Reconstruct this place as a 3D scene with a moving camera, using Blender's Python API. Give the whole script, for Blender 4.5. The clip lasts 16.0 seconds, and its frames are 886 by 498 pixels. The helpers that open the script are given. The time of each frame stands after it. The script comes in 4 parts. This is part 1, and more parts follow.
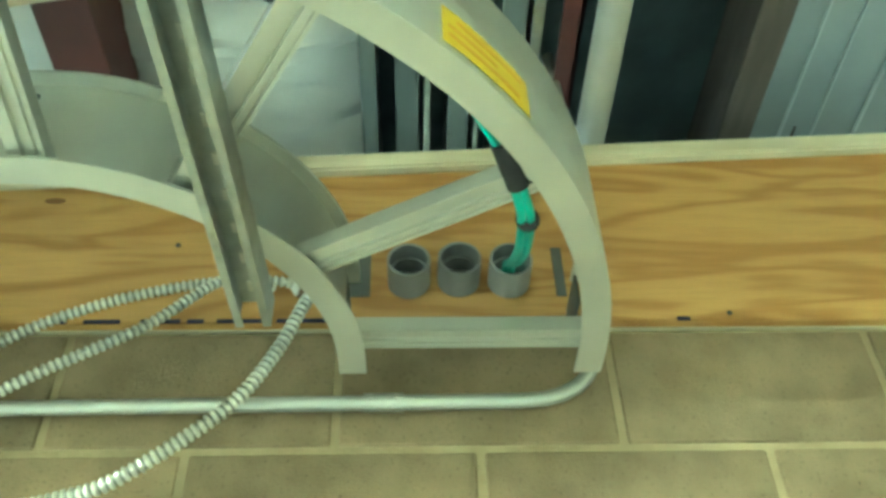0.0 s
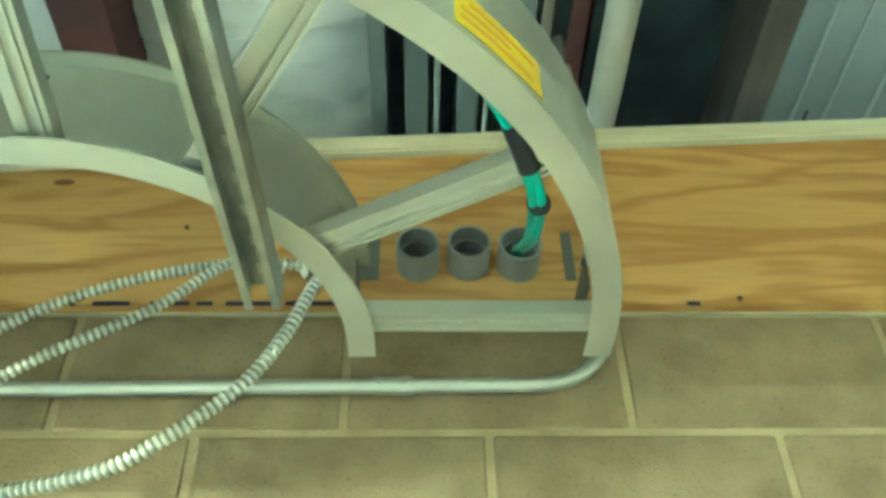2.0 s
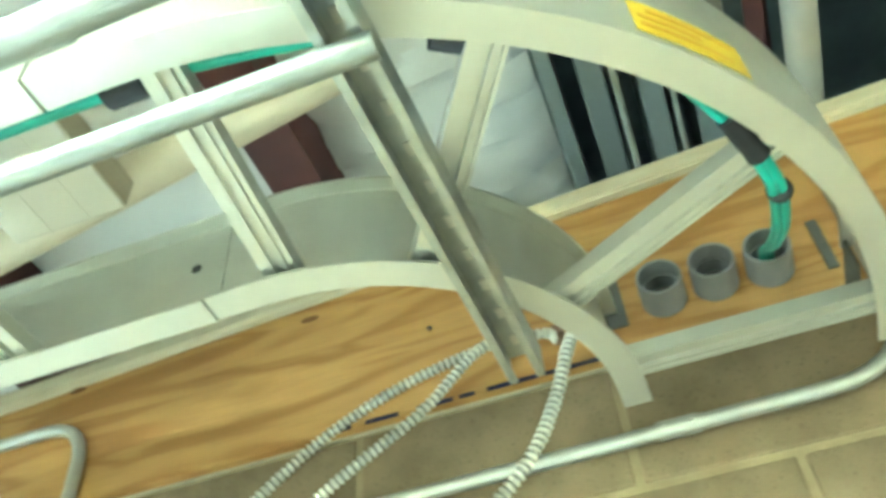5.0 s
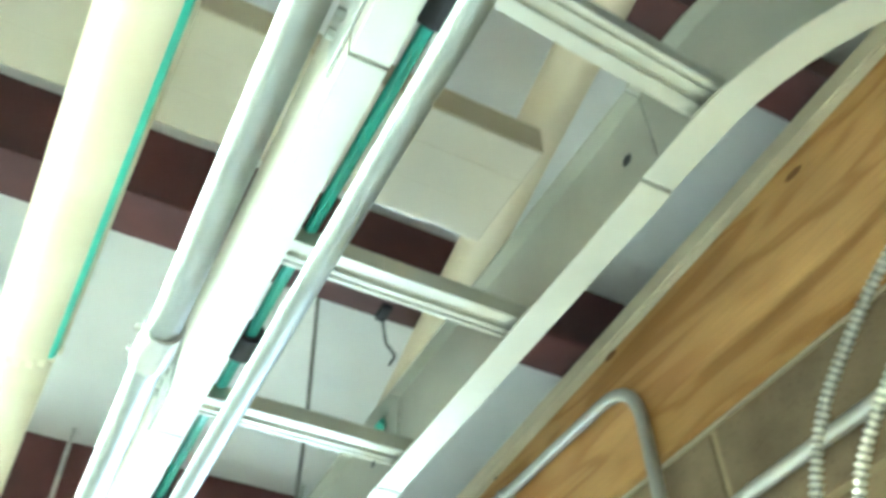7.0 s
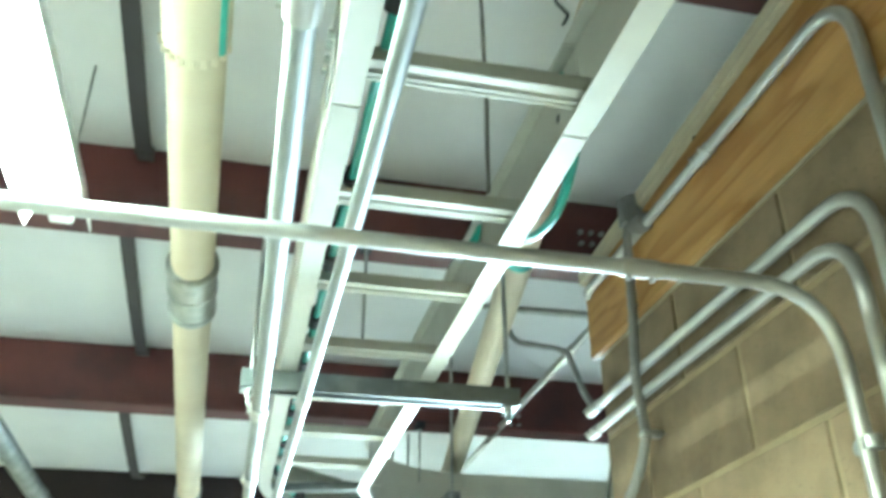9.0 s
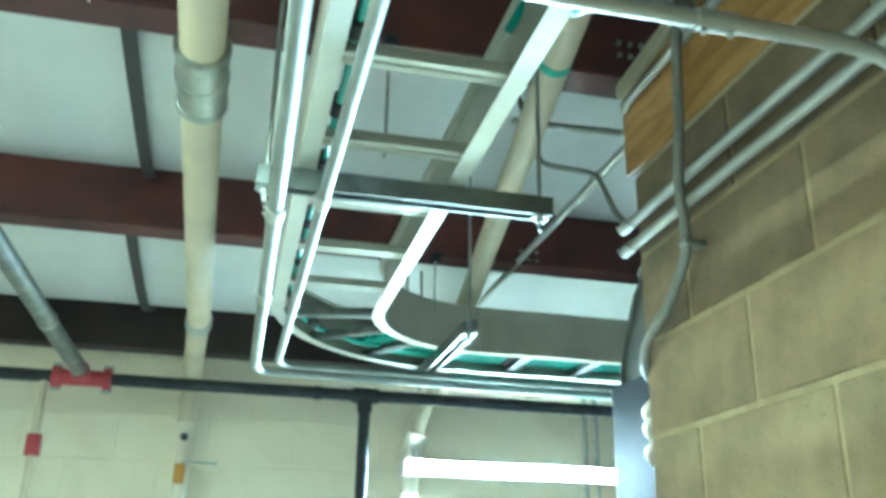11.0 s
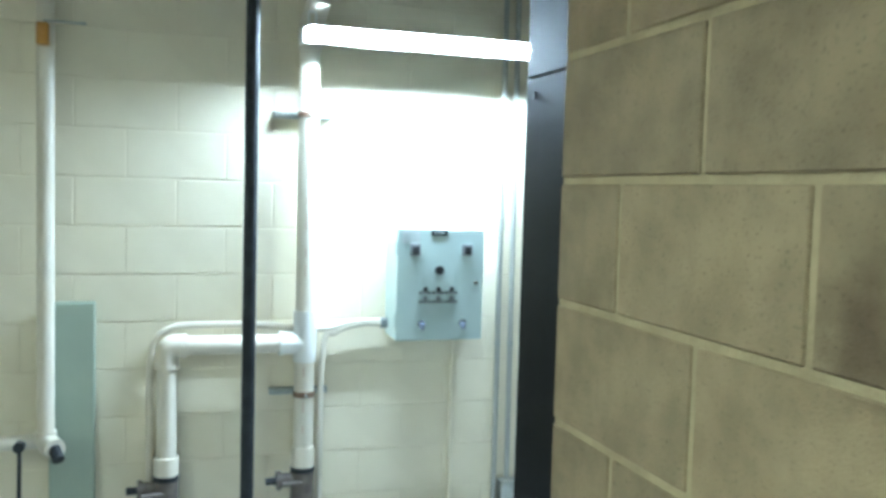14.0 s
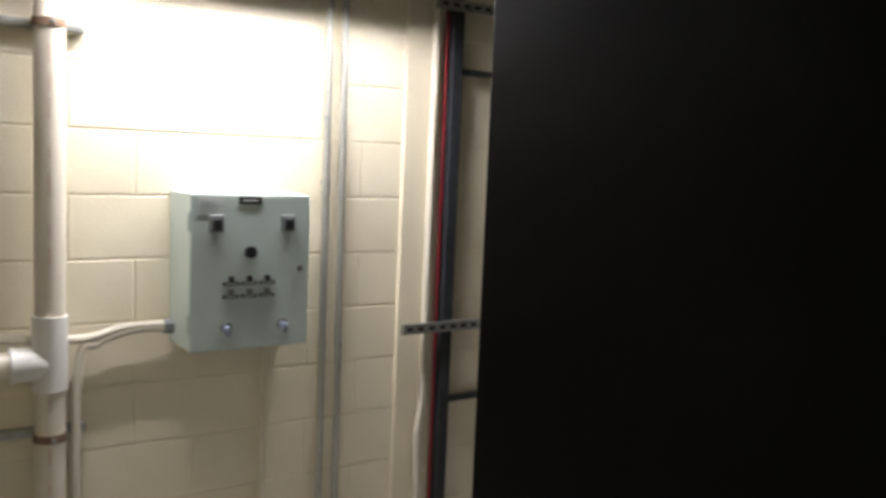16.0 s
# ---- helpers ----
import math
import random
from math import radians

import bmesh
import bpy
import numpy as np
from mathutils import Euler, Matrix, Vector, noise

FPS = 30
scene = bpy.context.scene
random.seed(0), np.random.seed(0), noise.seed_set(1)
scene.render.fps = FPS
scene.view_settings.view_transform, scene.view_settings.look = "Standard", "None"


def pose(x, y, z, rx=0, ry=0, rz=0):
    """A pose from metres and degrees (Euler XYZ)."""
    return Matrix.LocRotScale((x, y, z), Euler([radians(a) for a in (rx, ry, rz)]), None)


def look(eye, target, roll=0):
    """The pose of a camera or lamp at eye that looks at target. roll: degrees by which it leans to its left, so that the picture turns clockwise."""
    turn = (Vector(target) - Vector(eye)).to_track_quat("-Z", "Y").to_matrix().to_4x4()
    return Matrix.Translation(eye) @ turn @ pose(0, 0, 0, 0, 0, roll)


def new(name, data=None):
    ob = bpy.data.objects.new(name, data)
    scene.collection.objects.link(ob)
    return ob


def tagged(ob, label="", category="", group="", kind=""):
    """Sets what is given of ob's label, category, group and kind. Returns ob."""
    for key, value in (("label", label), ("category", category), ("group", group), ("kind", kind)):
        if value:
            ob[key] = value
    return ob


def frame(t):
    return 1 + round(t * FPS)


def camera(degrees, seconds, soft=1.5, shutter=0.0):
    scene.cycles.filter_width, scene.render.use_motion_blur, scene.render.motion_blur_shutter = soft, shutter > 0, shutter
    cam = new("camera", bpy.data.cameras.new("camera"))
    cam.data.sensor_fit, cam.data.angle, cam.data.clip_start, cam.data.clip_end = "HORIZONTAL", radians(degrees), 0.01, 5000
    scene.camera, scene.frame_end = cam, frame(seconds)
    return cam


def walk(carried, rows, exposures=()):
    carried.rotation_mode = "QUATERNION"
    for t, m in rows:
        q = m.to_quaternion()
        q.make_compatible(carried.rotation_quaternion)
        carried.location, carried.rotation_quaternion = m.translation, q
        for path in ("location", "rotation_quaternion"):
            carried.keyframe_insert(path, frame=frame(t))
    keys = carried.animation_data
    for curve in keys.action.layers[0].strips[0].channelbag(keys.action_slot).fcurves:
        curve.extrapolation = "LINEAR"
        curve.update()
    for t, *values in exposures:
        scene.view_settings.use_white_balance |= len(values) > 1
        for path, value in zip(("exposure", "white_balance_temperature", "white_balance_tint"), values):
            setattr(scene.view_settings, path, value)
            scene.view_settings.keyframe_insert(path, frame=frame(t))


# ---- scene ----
cam = camera(53.1, 16.0, soft=3.4, shutter=0.5)
EXPOSURES = [
    (0.0, 3.08, 5650, -13), (3.2, 3.08, 5650, -13), (5.3, 3.58, 5700, 2), (6.5, 3.25, 5600, 6), (7.5, 3.0, 5550, 12), (9.0, 2.55, 5650, 8),
    (11.3, 2.02, 5200, -4), (12.0, 1.75, 5400, 2), (13.0, 0.95, 5450, 10), (14.0, 0.85, 5600, 15), (14.5, 0.0, 5650, 19), (15.0, -0.42, 5800, 11), (15.5, -0.68, 6100, 11), (16.0, -0.62, 7700, 39),
]
PATH = [
    (0, (2.143, -1.101, 1.621), (2.21, 0.388, 2.955), -1.9),
    (0.5, (2.14, -1.099, 1.621), (2.196, 0.403, 2.941), -1.6),
    (1, (2.14, -1.098, 1.62), (2.192, 0.412, 2.93), -1.2),
    (1.5, (2.139, -1.099, 1.62), (2.2, 0.411, 2.93), -1.3),
    (2, (2.139, -1.097, 1.624), (2.191, 0.416, 2.93), -1.2),
    (2.5, (2.139, -1.1, 1.622), (2.189, 0.409, 2.934), -1.2),
    (3, (2.138, -1.101, 1.62), (2.178, 0.401, 2.941), -1.1),
    (3.2, (2.136, -1.104, 1.622), (2.162, 0.392, 2.948), -1.0),
    (5.3, (2.092, -1.051, 1.618), (1.634, 0.222, 3.091), -7.3),
    (5.5, (2.071, -1.038, 1.618), (1.584, 0.216, 3.098), -9.8),
    (6, (2.034, -0.994, 1.635), (1.284, 0.113, 3.123), -7.7),
    (6.5, (2.044, -0.963, 1.645), (1.017, -0.068, 3.109), -4.7),
    (7, (2.036, -0.913, 1.649), (0.824, -0.245, 3.093), -1.6),
    (7.5, (2.018, -0.871, 1.656), (0.633, -0.309, 2.985), -1.8),
    (8, (1.984, -0.858, 1.621), (0.47, -0.344, 2.822), -1.7),
    (8.5, (1.945, -0.851, 1.609), (0.341, -0.373, 2.703), -1.3),
    (9, (1.936, -0.854, 1.606), (0.234, -0.455, 2.577), -0.4),
    (9.2, (1.931, -0.855, 1.601), (0.2, -0.494, 2.534), -0.2),
    (11.3, (1.706, -0.866, 1.531), (-0.123, -0.374, 2.172), 1.2),
    (11.5, (1.682, -0.876, 1.534), (-0.142, -0.32, 2.136), 1.5),
    (12, (1.633, -0.895, 1.515), (-0.187, -0.266, 2.055), 1.2),
    (12.5, (1.556, -0.842, 1.476), (-0.296, -0.191, 1.862), 1.0),
    (13, (1.508, -0.768, 1.445), (-0.379, -0.174, 1.743), 1.7),
    (13.5, (1.462, -0.683, 1.435), (-0.434, -0.048, 1.46), 2.0),
    (14, (1.361, -0.639, 1.397), (-0.54, -0.031, 1.27), 1.6),
    (14.5, (1.132, -0.63, 1.387), (-0.743, 0.051, 1.24), 2.1),
    (15, (0.848, -0.645, 1.392), (-0.978, 0.158, 1.241), 1.9),
    (15.5, (0.567, -0.652, 1.375), (-1.149, 0.361, 1.199), 2.1),
    (16, (0.286, -0.553, 1.37), (-1.35, 0.579, 1.171), 2.4),
]
walk(cam, [(t, look(eye, target, roll)) for t, eye, target, roll in PATH], EXPOSURES)

# ---- world and light ----
world = bpy.data.worlds.new("world")
world.use_nodes = True
world.node_tree.nodes["Background"].inputs[0].default_value = (0.5, 0.52, 0.5, 1)
world.node_tree.nodes["Background"].inputs[1].default_value = 0.01
scene.world = world
FAR_TUBE, SIDE_TUBE, REAR_TUBE = 560.0, 90.0, 160.0

# ---- materials ----
MATS = {}


def material(name, color, rough=0.6, metal=0.0, color2=None, scale=8.0, stretch=(1, 1, 1), bump=0.0, bump_scale=60.0,
             rough2=None, random_piece=0.0, emission=0.0, spec=0.5, detail=6.0, lo=0.35, hi=0.65):
    m = bpy.data.materials.new(name)
    m.use_nodes = True
    nt = m.node_tree
    p = nt.nodes["Principled BSDF"]
    p.inputs["Base Color"].default_value = (*color, 1)
    p.inputs["Roughness"].default_value = rough
    p.inputs["Metallic"].default_value = metal
    p.inputs["Specular IOR Level"].default_value = spec
    if emission:
        p.inputs["Emission Color"].default_value = (*color, 1)
        p.inputs["Emission Strength"].default_value = emission
    co = nt.nodes.new("ShaderNodeTexCoord")
    mp = nt.nodes.new("ShaderNodeMapping")
    mp.inputs["Scale"].default_value = stretch
    nt.links.new(co.outputs["Object"], mp.inputs[0])
    last = None
    if color2:
        n = nt.nodes.new("ShaderNodeTexNoise")
        n.inputs["Scale"].default_value, n.inputs["Detail"].default_value = scale, detail
        nt.links.new(mp.outputs[0], n.inputs["Vector"])
        r = nt.nodes.new("ShaderNodeValToRGB")
        r.color_ramp.elements[0].position, r.color_ramp.elements[1].position = lo, hi
        r.color_ramp.elements[0].color, r.color_ramp.elements[1].color = (*color, 1), (*color2, 1)
        nt.links.new(n.outputs["Fac"], r.inputs[0])
        last = r.outputs[0]
        if rough2 is not None:
            mr = nt.nodes.new("ShaderNodeMapRange")
            mr.inputs["To Min"].default_value, mr.inputs["To Max"].default_value = rough, rough2
            nt.links.new(n.outputs["Fac"], mr.inputs["Value"])
            nt.links.new(mr.outputs[0], p.inputs["Roughness"])
    if random_piece:
        oi = nt.nodes.new("ShaderNodeObjectInfo")
        mr = nt.nodes.new("ShaderNodeMapRange")
        mr.inputs["To Min"].default_value, mr.inputs["To Max"].default_value = 1 - random_piece, 1 + random_piece
        nt.links.new(oi.outputs["Random"], mr.inputs["Value"])
        hs = nt.nodes.new("ShaderNodeHueSaturation")
        nt.links.new(mr.outputs[0], hs.inputs["Value"])
        if last:
            nt.links.new(last, hs.inputs["Color"])
        else:
            hs.inputs["Color"].default_value = (*color, 1)
        last = hs.outputs[0]
    if last:
        nt.links.new(last, p.inputs["Base Color"])
    if bump:
        n2 = nt.nodes.new("ShaderNodeTexNoise")
        n2.inputs["Scale"].default_value, n2.inputs["Detail"].default_value = bump_scale, 8
        nt.links.new(mp.outputs[0], n2.inputs["Vector"])
        b = nt.nodes.new("ShaderNodeBump")
        b.inputs["Strength"].default_value, b.inputs["Distance"].default_value = bump, 0.004
        nt.links.new(n2.outputs["Fac"], b.inputs["Height"])
        nt.links.new(b.outputs[0], p.inputs["Normal"])
    MATS[name] = m
    return m


def plywood_material():
    m = bpy.data.materials.new("plywood")
    m.use_nodes = True
    nt = m.node_tree
    p = nt.nodes["Principled BSDF"]
    co = nt.nodes.new("ShaderNodeTexCoord")
    mp = nt.nodes.new("ShaderNodeMapping")
    mp.inputs["Scale"].default_value = (1.0, 1.0, 6.5)
    nt.links.new(co.outputs["Object"], mp.inputs[0])
    big = nt.nodes.new("ShaderNodeTexNoise")
    big.inputs["Scale"].default_value, big.inputs["Detail"].default_value, big.inputs["Distortion"].default_value = 1.7, 2, 0.6
    nt.links.new(mp.outputs[0], big.inputs["Vector"])
    rings = nt.nodes.new("ShaderNodeMath")
    rings.operation = "MULTIPLY"
    rings.inputs[1].default_value = 29.0
    nt.links.new(big.outputs["Fac"], rings.inputs[0])
    sine = nt.nodes.new("ShaderNodeMath")
    sine.operation = "SINE"
    nt.links.new(rings.outputs[0], sine.inputs[0])
    ramp = nt.nodes.new("ShaderNodeValToRGB")
    e = ramp.color_ramp.elements
    e[0].position, e[0].color = 0.0, (0.43, 0.245, 0.075, 1)
    e[1].position, e[1].color = 1.0, (0.315, 0.152, 0.038, 1)
    mid = e.new(0.55)
    mid.color = (0.40, 0.22, 0.065, 1)
    mr = nt.nodes.new("ShaderNodeMapRange")
    mr.inputs["From Min"].default_value = -1
    nt.links.new(sine.outputs[0], mr.inputs["Value"])
    nt.links.new(mr.outputs[0], ramp.inputs[0])
    fine = nt.nodes.new("ShaderNodeTexNoise")
    fine.inputs["Scale"].default_value, fine.inputs["Detail"].default_value = 14, 8
    mp2 = nt.nodes.new("ShaderNodeMapping")
    mp2.inputs["Scale"].default_value = (1.0, 1.0, 22)
    nt.links.new(co.outputs["Object"], mp2.inputs[0])
    nt.links.new(mp2.outputs[0], fine.inputs["Vector"])
    hs = nt.nodes.new("ShaderNodeHueSaturation")
    vr = nt.nodes.new("ShaderNodeMapRange")
    vr.inputs["To Min"].default_value, vr.inputs["To Max"].default_value = 0.8, 1.2
    nt.links.new(fine.outputs["Fac"], vr.inputs["Value"])
    nt.links.new(vr.outputs[0], hs.inputs["Value"])
    nt.links.new(ramp.outputs[0], hs.inputs["Color"])
    nt.links.new(hs.outputs[0], p.inputs["Base Color"])
    p.inputs["Roughness"].default_value = 0.62
    b = nt.nodes.new("ShaderNodeBump")
    b.inputs["Strength"].default_value, b.inputs["Distance"].default_value = 0.25, 0.002
    nt.links.new(fine.outputs["Fac"], b.inputs["Height"])
    nt.links.new(b.outputs[0], p.inputs["Normal"])
    MATS["plywood"] = m
    return m


M_BLOCK = material("concrete_block", (0.185, 0.137, 0.077), 0.92, color2=(0.262, 0.196, 0.114), scale=11, bump=0.55, bump_scale=330, random_piece=0.14, detail=14)
def weather_blocks(m):
    """Adds dark pits and one old stain to the block material."""
    nt = m.node_tree
    p = nt.nodes["Principled BSDF"]
    link = p.inputs["Base Color"].links[0]
    src = link.from_socket
    geo = nt.nodes.new("ShaderNodeNewGeometry")
    pit = nt.nodes.new("ShaderNodeTexNoise")
    pit.inputs["Scale"].default_value, pit.inputs["Detail"].default_value = 190, 6
    nt.links.new(geo.outputs["Position"], pit.inputs["Vector"])
    r = nt.nodes.new("ShaderNodeValToRGB")
    r.color_ramp.elements[0].position, r.color_ramp.elements[1].position = 0.27, 0.41
    r.color_ramp.elements[0].color, r.color_ramp.elements[1].color = (0.5, 0.49, 0.47, 1), (1, 1, 1, 1)
    nt.links.new(pit.outputs["Fac"], r.inputs[0])
    dist = nt.nodes.new("ShaderNodeVectorMath")
    dist.operation = "DISTANCE"
    dist.inputs[1].default_value = (0.69, 0.0, 1.265)
    cloud = nt.nodes.new("ShaderNodeTexNoise")
    cloud.inputs["Scale"].default_value, cloud.inputs["Detail"].default_value = 18, 5
    nt.links.new(geo.outputs["Position"], cloud.inputs["Vector"])
    nt.links.new(geo.outputs["Position"], dist.inputs[0])
    add = nt.nodes.new("ShaderNodeMath")
    add.operation = "MULTIPLY_ADD"
    add.inputs[1].default_value = 0.12
    nt.links.new(cloud.outputs["Fac"], add.inputs[0])
    nt.links.new(dist.outputs["Value"], add.inputs[2])
    r2 = nt.nodes.new("ShaderNodeValToRGB")
    r2.color_ramp.elements[0].position, r2.color_ramp.elements[1].position = 0.075, 0.15
    r2.color_ramp.elements[0].color, r2.color_ramp.elements[1].color = (0.5, 0.45, 0.42, 1), (1, 1, 1, 1)
    nt.links.new(add.outputs[0], r2.inputs[0])
    last = src
    for ramp in (r, r2):
        mix = nt.nodes.new("ShaderNodeMix")
        mix.data_type, mix.blend_type = "RGBA", "MULTIPLY"
        mix.inputs["Factor"].default_value = 1.0
        nt.links.new(last, mix.inputs[6])
        nt.links.new(ramp.outputs[0], mix.inputs[7])
        last = mix.outputs[2]
    nt.links.new(last, p.inputs["Base Color"])


weather_blocks(M_BLOCK)
M_MORTAR = material("mortar", (0.275, 0.218, 0.127), 0.95, color2=(0.365, 0.295, 0.174), scale=14, bump=0.6, bump_scale=120)
M_PAINT = material("cream_wall_paint", (0.725, 0.658, 0.505), 0.5, color2=(0.765, 0.70, 0.545), scale=5, bump=0.2, bump_scale=120, random_piece=0.012)
M_PLY = plywood_material()
M_TRIM = material("pale_wood", (0.49, 0.435, 0.30), 0.6, color2=(0.57, 0.515, 0.37), scale=5, stretch=(1, 8, 8), bump=0.08)
M_ALU = material("aluminium", (0.60, 0.60, 0.53), 0.40, 0.72, color2=(0.52, 0.52, 0.46), scale=6, rough2=0.52, bump=0.06, bump_scale=20)
M_GALV = material("galvanised_steel", (0.46, 0.485, 0.46), 0.34, 0.9, color2=(0.34, 0.36, 0.345), scale=26, rough2=0.5)
M_EMT = material("conduit_steel", (0.44, 0.445, 0.41), 0.42, 0.82, color2=(0.48, 0.485, 0.45), scale=18, rough2=0.58)
M_GREYPVC = material("grey_pvc", (0.20, 0.20, 0.195), 0.5, color2=(0.235, 0.235, 0.23), scale=12, bump=0.05)
M_WHITEPVC = material("white_pvc", (0.72, 0.67, 0.57), 0.38, color2=(0.64, 0.585, 0.485), scale=4)
M_BEIGE = material("beige_pipe_cover", (0.56, 0.50, 0.36), 0.55, color2=(0.47, 0.41, 0.29), scale=5, bump=0.08, bump_scale=30)
M_BLACKIRON = material("black_iron", (0.016, 0.019, 0.024), 0.62, spec=0.3, color2=(0.03, 0.035, 0.04), scale=20, bump=0.1)
M_RED = material("red_primer", (0.105, 0.028, 0.027), 0.6, color2=(0.055, 0.019, 0.021), scale=5, bump=0.2, bump_scale=40)
M_REDPAINT = material("red_paint", (0.35, 0.03, 0.04), 0.45, color2=(0.28, 0.02, 0.03), scale=20)
M_AQUA = material("aqua_cable", (0.04, 0.40, 0.31), 0.42, color2=(0.03, 0.32, 0.25), scale=30)
M_BLACK = material("black_strap", (0.012, 0.012, 0.014), 0.7, color2=(0.02, 0.02, 0.022), scale=40)
M_YELLOW = material("yellow_label", (0.56, 0.39, 0.02), 0.5, color2=(0.50, 0.34, 0.02), scale=20)
M_ORANGE = material("orange_print", (0.48, 0.25, 0.02), 0.5)
M_VINYL = material("white_vinyl", (0.66, 0.675, 0.665), 0.45, color2=(0.58, 0.595, 0.59), scale=2.5, bump=0.5, bump_scale=9)
M_VINYL2 = material("darker_blue_grey_vinyl", (0.25, 0.295, 0.335), 0.5, color2=(0.32, 0.365, 0.40), scale=3, bump=0.5, bump_scale=9)
M_STRAP = material("dark_strap", (0.05, 0.045, 0.045), 0.6)
M_CABINET = material("black_cabinet_paint", (0.0016, 0.0018, 0.0024), 0.5, spec=0.08, color2=(0.0022, 0.0025, 0.0032), scale=60, bump=0.15, bump_scale=300)
M_PANEL = material("grey_green_enamel", (0.50, 0.62, 0.60), 0.32, color2=(0.54, 0.66, 0.64), scale=6)
M_DARKPLASTIC = material("dark_plastic", (0.02, 0.022, 0.025), 0.4)
M_GREYPLASTIC = material("grey_plastic", (0.20, 0.22, 0.23), 0.45)
M_PAPER = material("paper_label", (0.62, 0.68, 0.68), 0.6)
M_CHROME = material("chrome", (0.75, 0.75, 0.75), 0.15, 1.0)
M_BLUEGREY = material("blue_grey_plastic", (0.22, 0.27, 0.36), 0.4)
M_CONCRETE = material("concrete_floor", (0.35, 0.342, 0.325), 0.75, color2=(0.44, 0.43, 0.41), scale=3, bump=0.3)
M_ENAMEL = material("white_enamel", (0.82, 0.83, 0.82), 0.3, color2=(0.78, 0.79, 0.78), scale=4)
M_GREEN = material("pale_green", (0.34, 0.40, 0.325), 0.5, color2=(0.31, 0.37, 0.30), scale=5)
M_VALVE = material("orange_valve", (0.50, 0.24, 0.03), 0.45, color2=(0.42, 0.2, 0.03), scale=30)
M_INK = material("blue_ink", (0.012, 0.014, 0.05), 0.7)
M_RUST = material("rusty_clamp", (0.16, 0.08, 0.05), 0.6, 0.4, color2=(0.25, 0.17, 0.12), scale=40)
M_FLEX = material("flex_steel", (0.78, 0.78, 0.70), 0.3, 0.85, color2=(0.5, 0.5, 0.45), scale=40)
M_TUBE = material("lamp_tube", (0.76, 0.97, 1.0), 0.3, emission=FAR_TUBE)
M_TUBE2 = material("side_lamp_tube", (0.78, 1.0, 0.82), 0.3, emission=SIDE_TUBE)
M_TUBE3 = material("unseen_rear_fill_tube", (0.90, 1.0, 0.78), 0.3, emission=REAR_TUBE)
# darker metal for the far hangers, far elbow rungs and branch pipe
M_STEEL = material("dark_grey_steel", (0.24, 0.26, 0.25), 0.4, 0.85, color2=(0.17, 0.185, 0.18), scale=20, rough2=0.55)
# near-black primer for the far beam: its shade is put into the colour
M_SHADEBEAM = material("shaded_red_primer", (0.026, 0.013, 0.014), 0.7, color2=(0.016, 0.009, 0.010), scale=5, bump=0.2, bump_scale=40)
M_DARKDECK = material("dark_steel_deck", (0.12, 0.155, 0.175), 0.5, 0.2, color2=(0.07, 0.09, 0.105), scale=6)
M_CABLE = material("grey_cable", (0.24, 0.24, 0.22), 0.5, color2=(0.20, 0.20, 0.185), scale=30)
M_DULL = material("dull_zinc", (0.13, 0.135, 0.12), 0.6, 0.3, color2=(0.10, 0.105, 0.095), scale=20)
M_CAST = material("brown_cast_iron", (0.17, 0.145, 0.125), 0.6, 0.2, color2=(0.11, 0.09, 0.08), scale=25, bump=0.3, bump_scale=150)
M_TIMBER = material("dark_timber", (0.075, 0.062, 0.058), 0.7, color2=(0.05, 0.042, 0.04), scale=5, stretch=(8, 1, 8))
M_DUCT = material("beige_duct_paint", (0.47, 0.425, 0.315), 0.5, color2=(0.42, 0.375, 0.275), scale=3)
# toned-down greyish white for the pipe under the roof
M_GREYISHPIPE = material("greyish_white_pipe", (0.40, 0.39, 0.345), 0.5, color2=(0.33, 0.32, 0.28), scale=9)
M_FOIL = material("pale_facing_tape", (0.44, 0.50, 0.55), 0.35, color2=(0.36, 0.41, 0.45), scale=14, stretch=(1, 0.3, 1))
M_RIB = material("blue_grey_deck_rib", (0.20, 0.235, 0.25), 0.5, 0.2, color2=(0.12, 0.145, 0.155), scale=5, stretch=(1, 0.25, 1), bump=0.2, bump_scale=30)
M_RIGID = material("weathered_rigid_conduit", (0.27, 0.29, 0.275), 0.46, 0.86, color2=(0.34, 0.36, 0.34), scale=14, rough2=0.6)
M_JACKET = material("cream_pipe_jacket", (0.60, 0.54, 0.40), 0.6, color2=(0.54, 0.48, 0.345), scale=9, bump=0.15, bump_scale=60)
M_FITTING = material("white_fitting", (0.78, 0.78, 0.75), 0.35, color2=(0.73, 0.73, 0.70), scale=6)
M_STAMP = material("faded_red_print", (0.62, 0.46, 0.38), 0.6)
M_KNOT = material("wood_knot", (0.16, 0.07, 0.02), 0.7)


# ---- mesh helpers ----
def to_object(name, bm, mat, smooth=False):
    me = bpy.data.meshes.new(name)
    bm.normal_update()
    bm.to_mesh(me)
    bm.free()
    if mat:
        me.materials.append(mat)
    if smooth:
        for f in me.polygons:
            f.use_smooth = True
        me.set_sharp_from_angle(angle=radians(38))
    return new(name, me)


def part(name, bm, mat, parent, label="", smooth=True):
    ob = to_object(name, bm, mat, smooth)
    ob.parent = parent
    if label:
        tagged(ob, label)
    return ob


def thing(name, label, category, group="", kind=""):
    return tagged(new(name), label, category, group, kind)


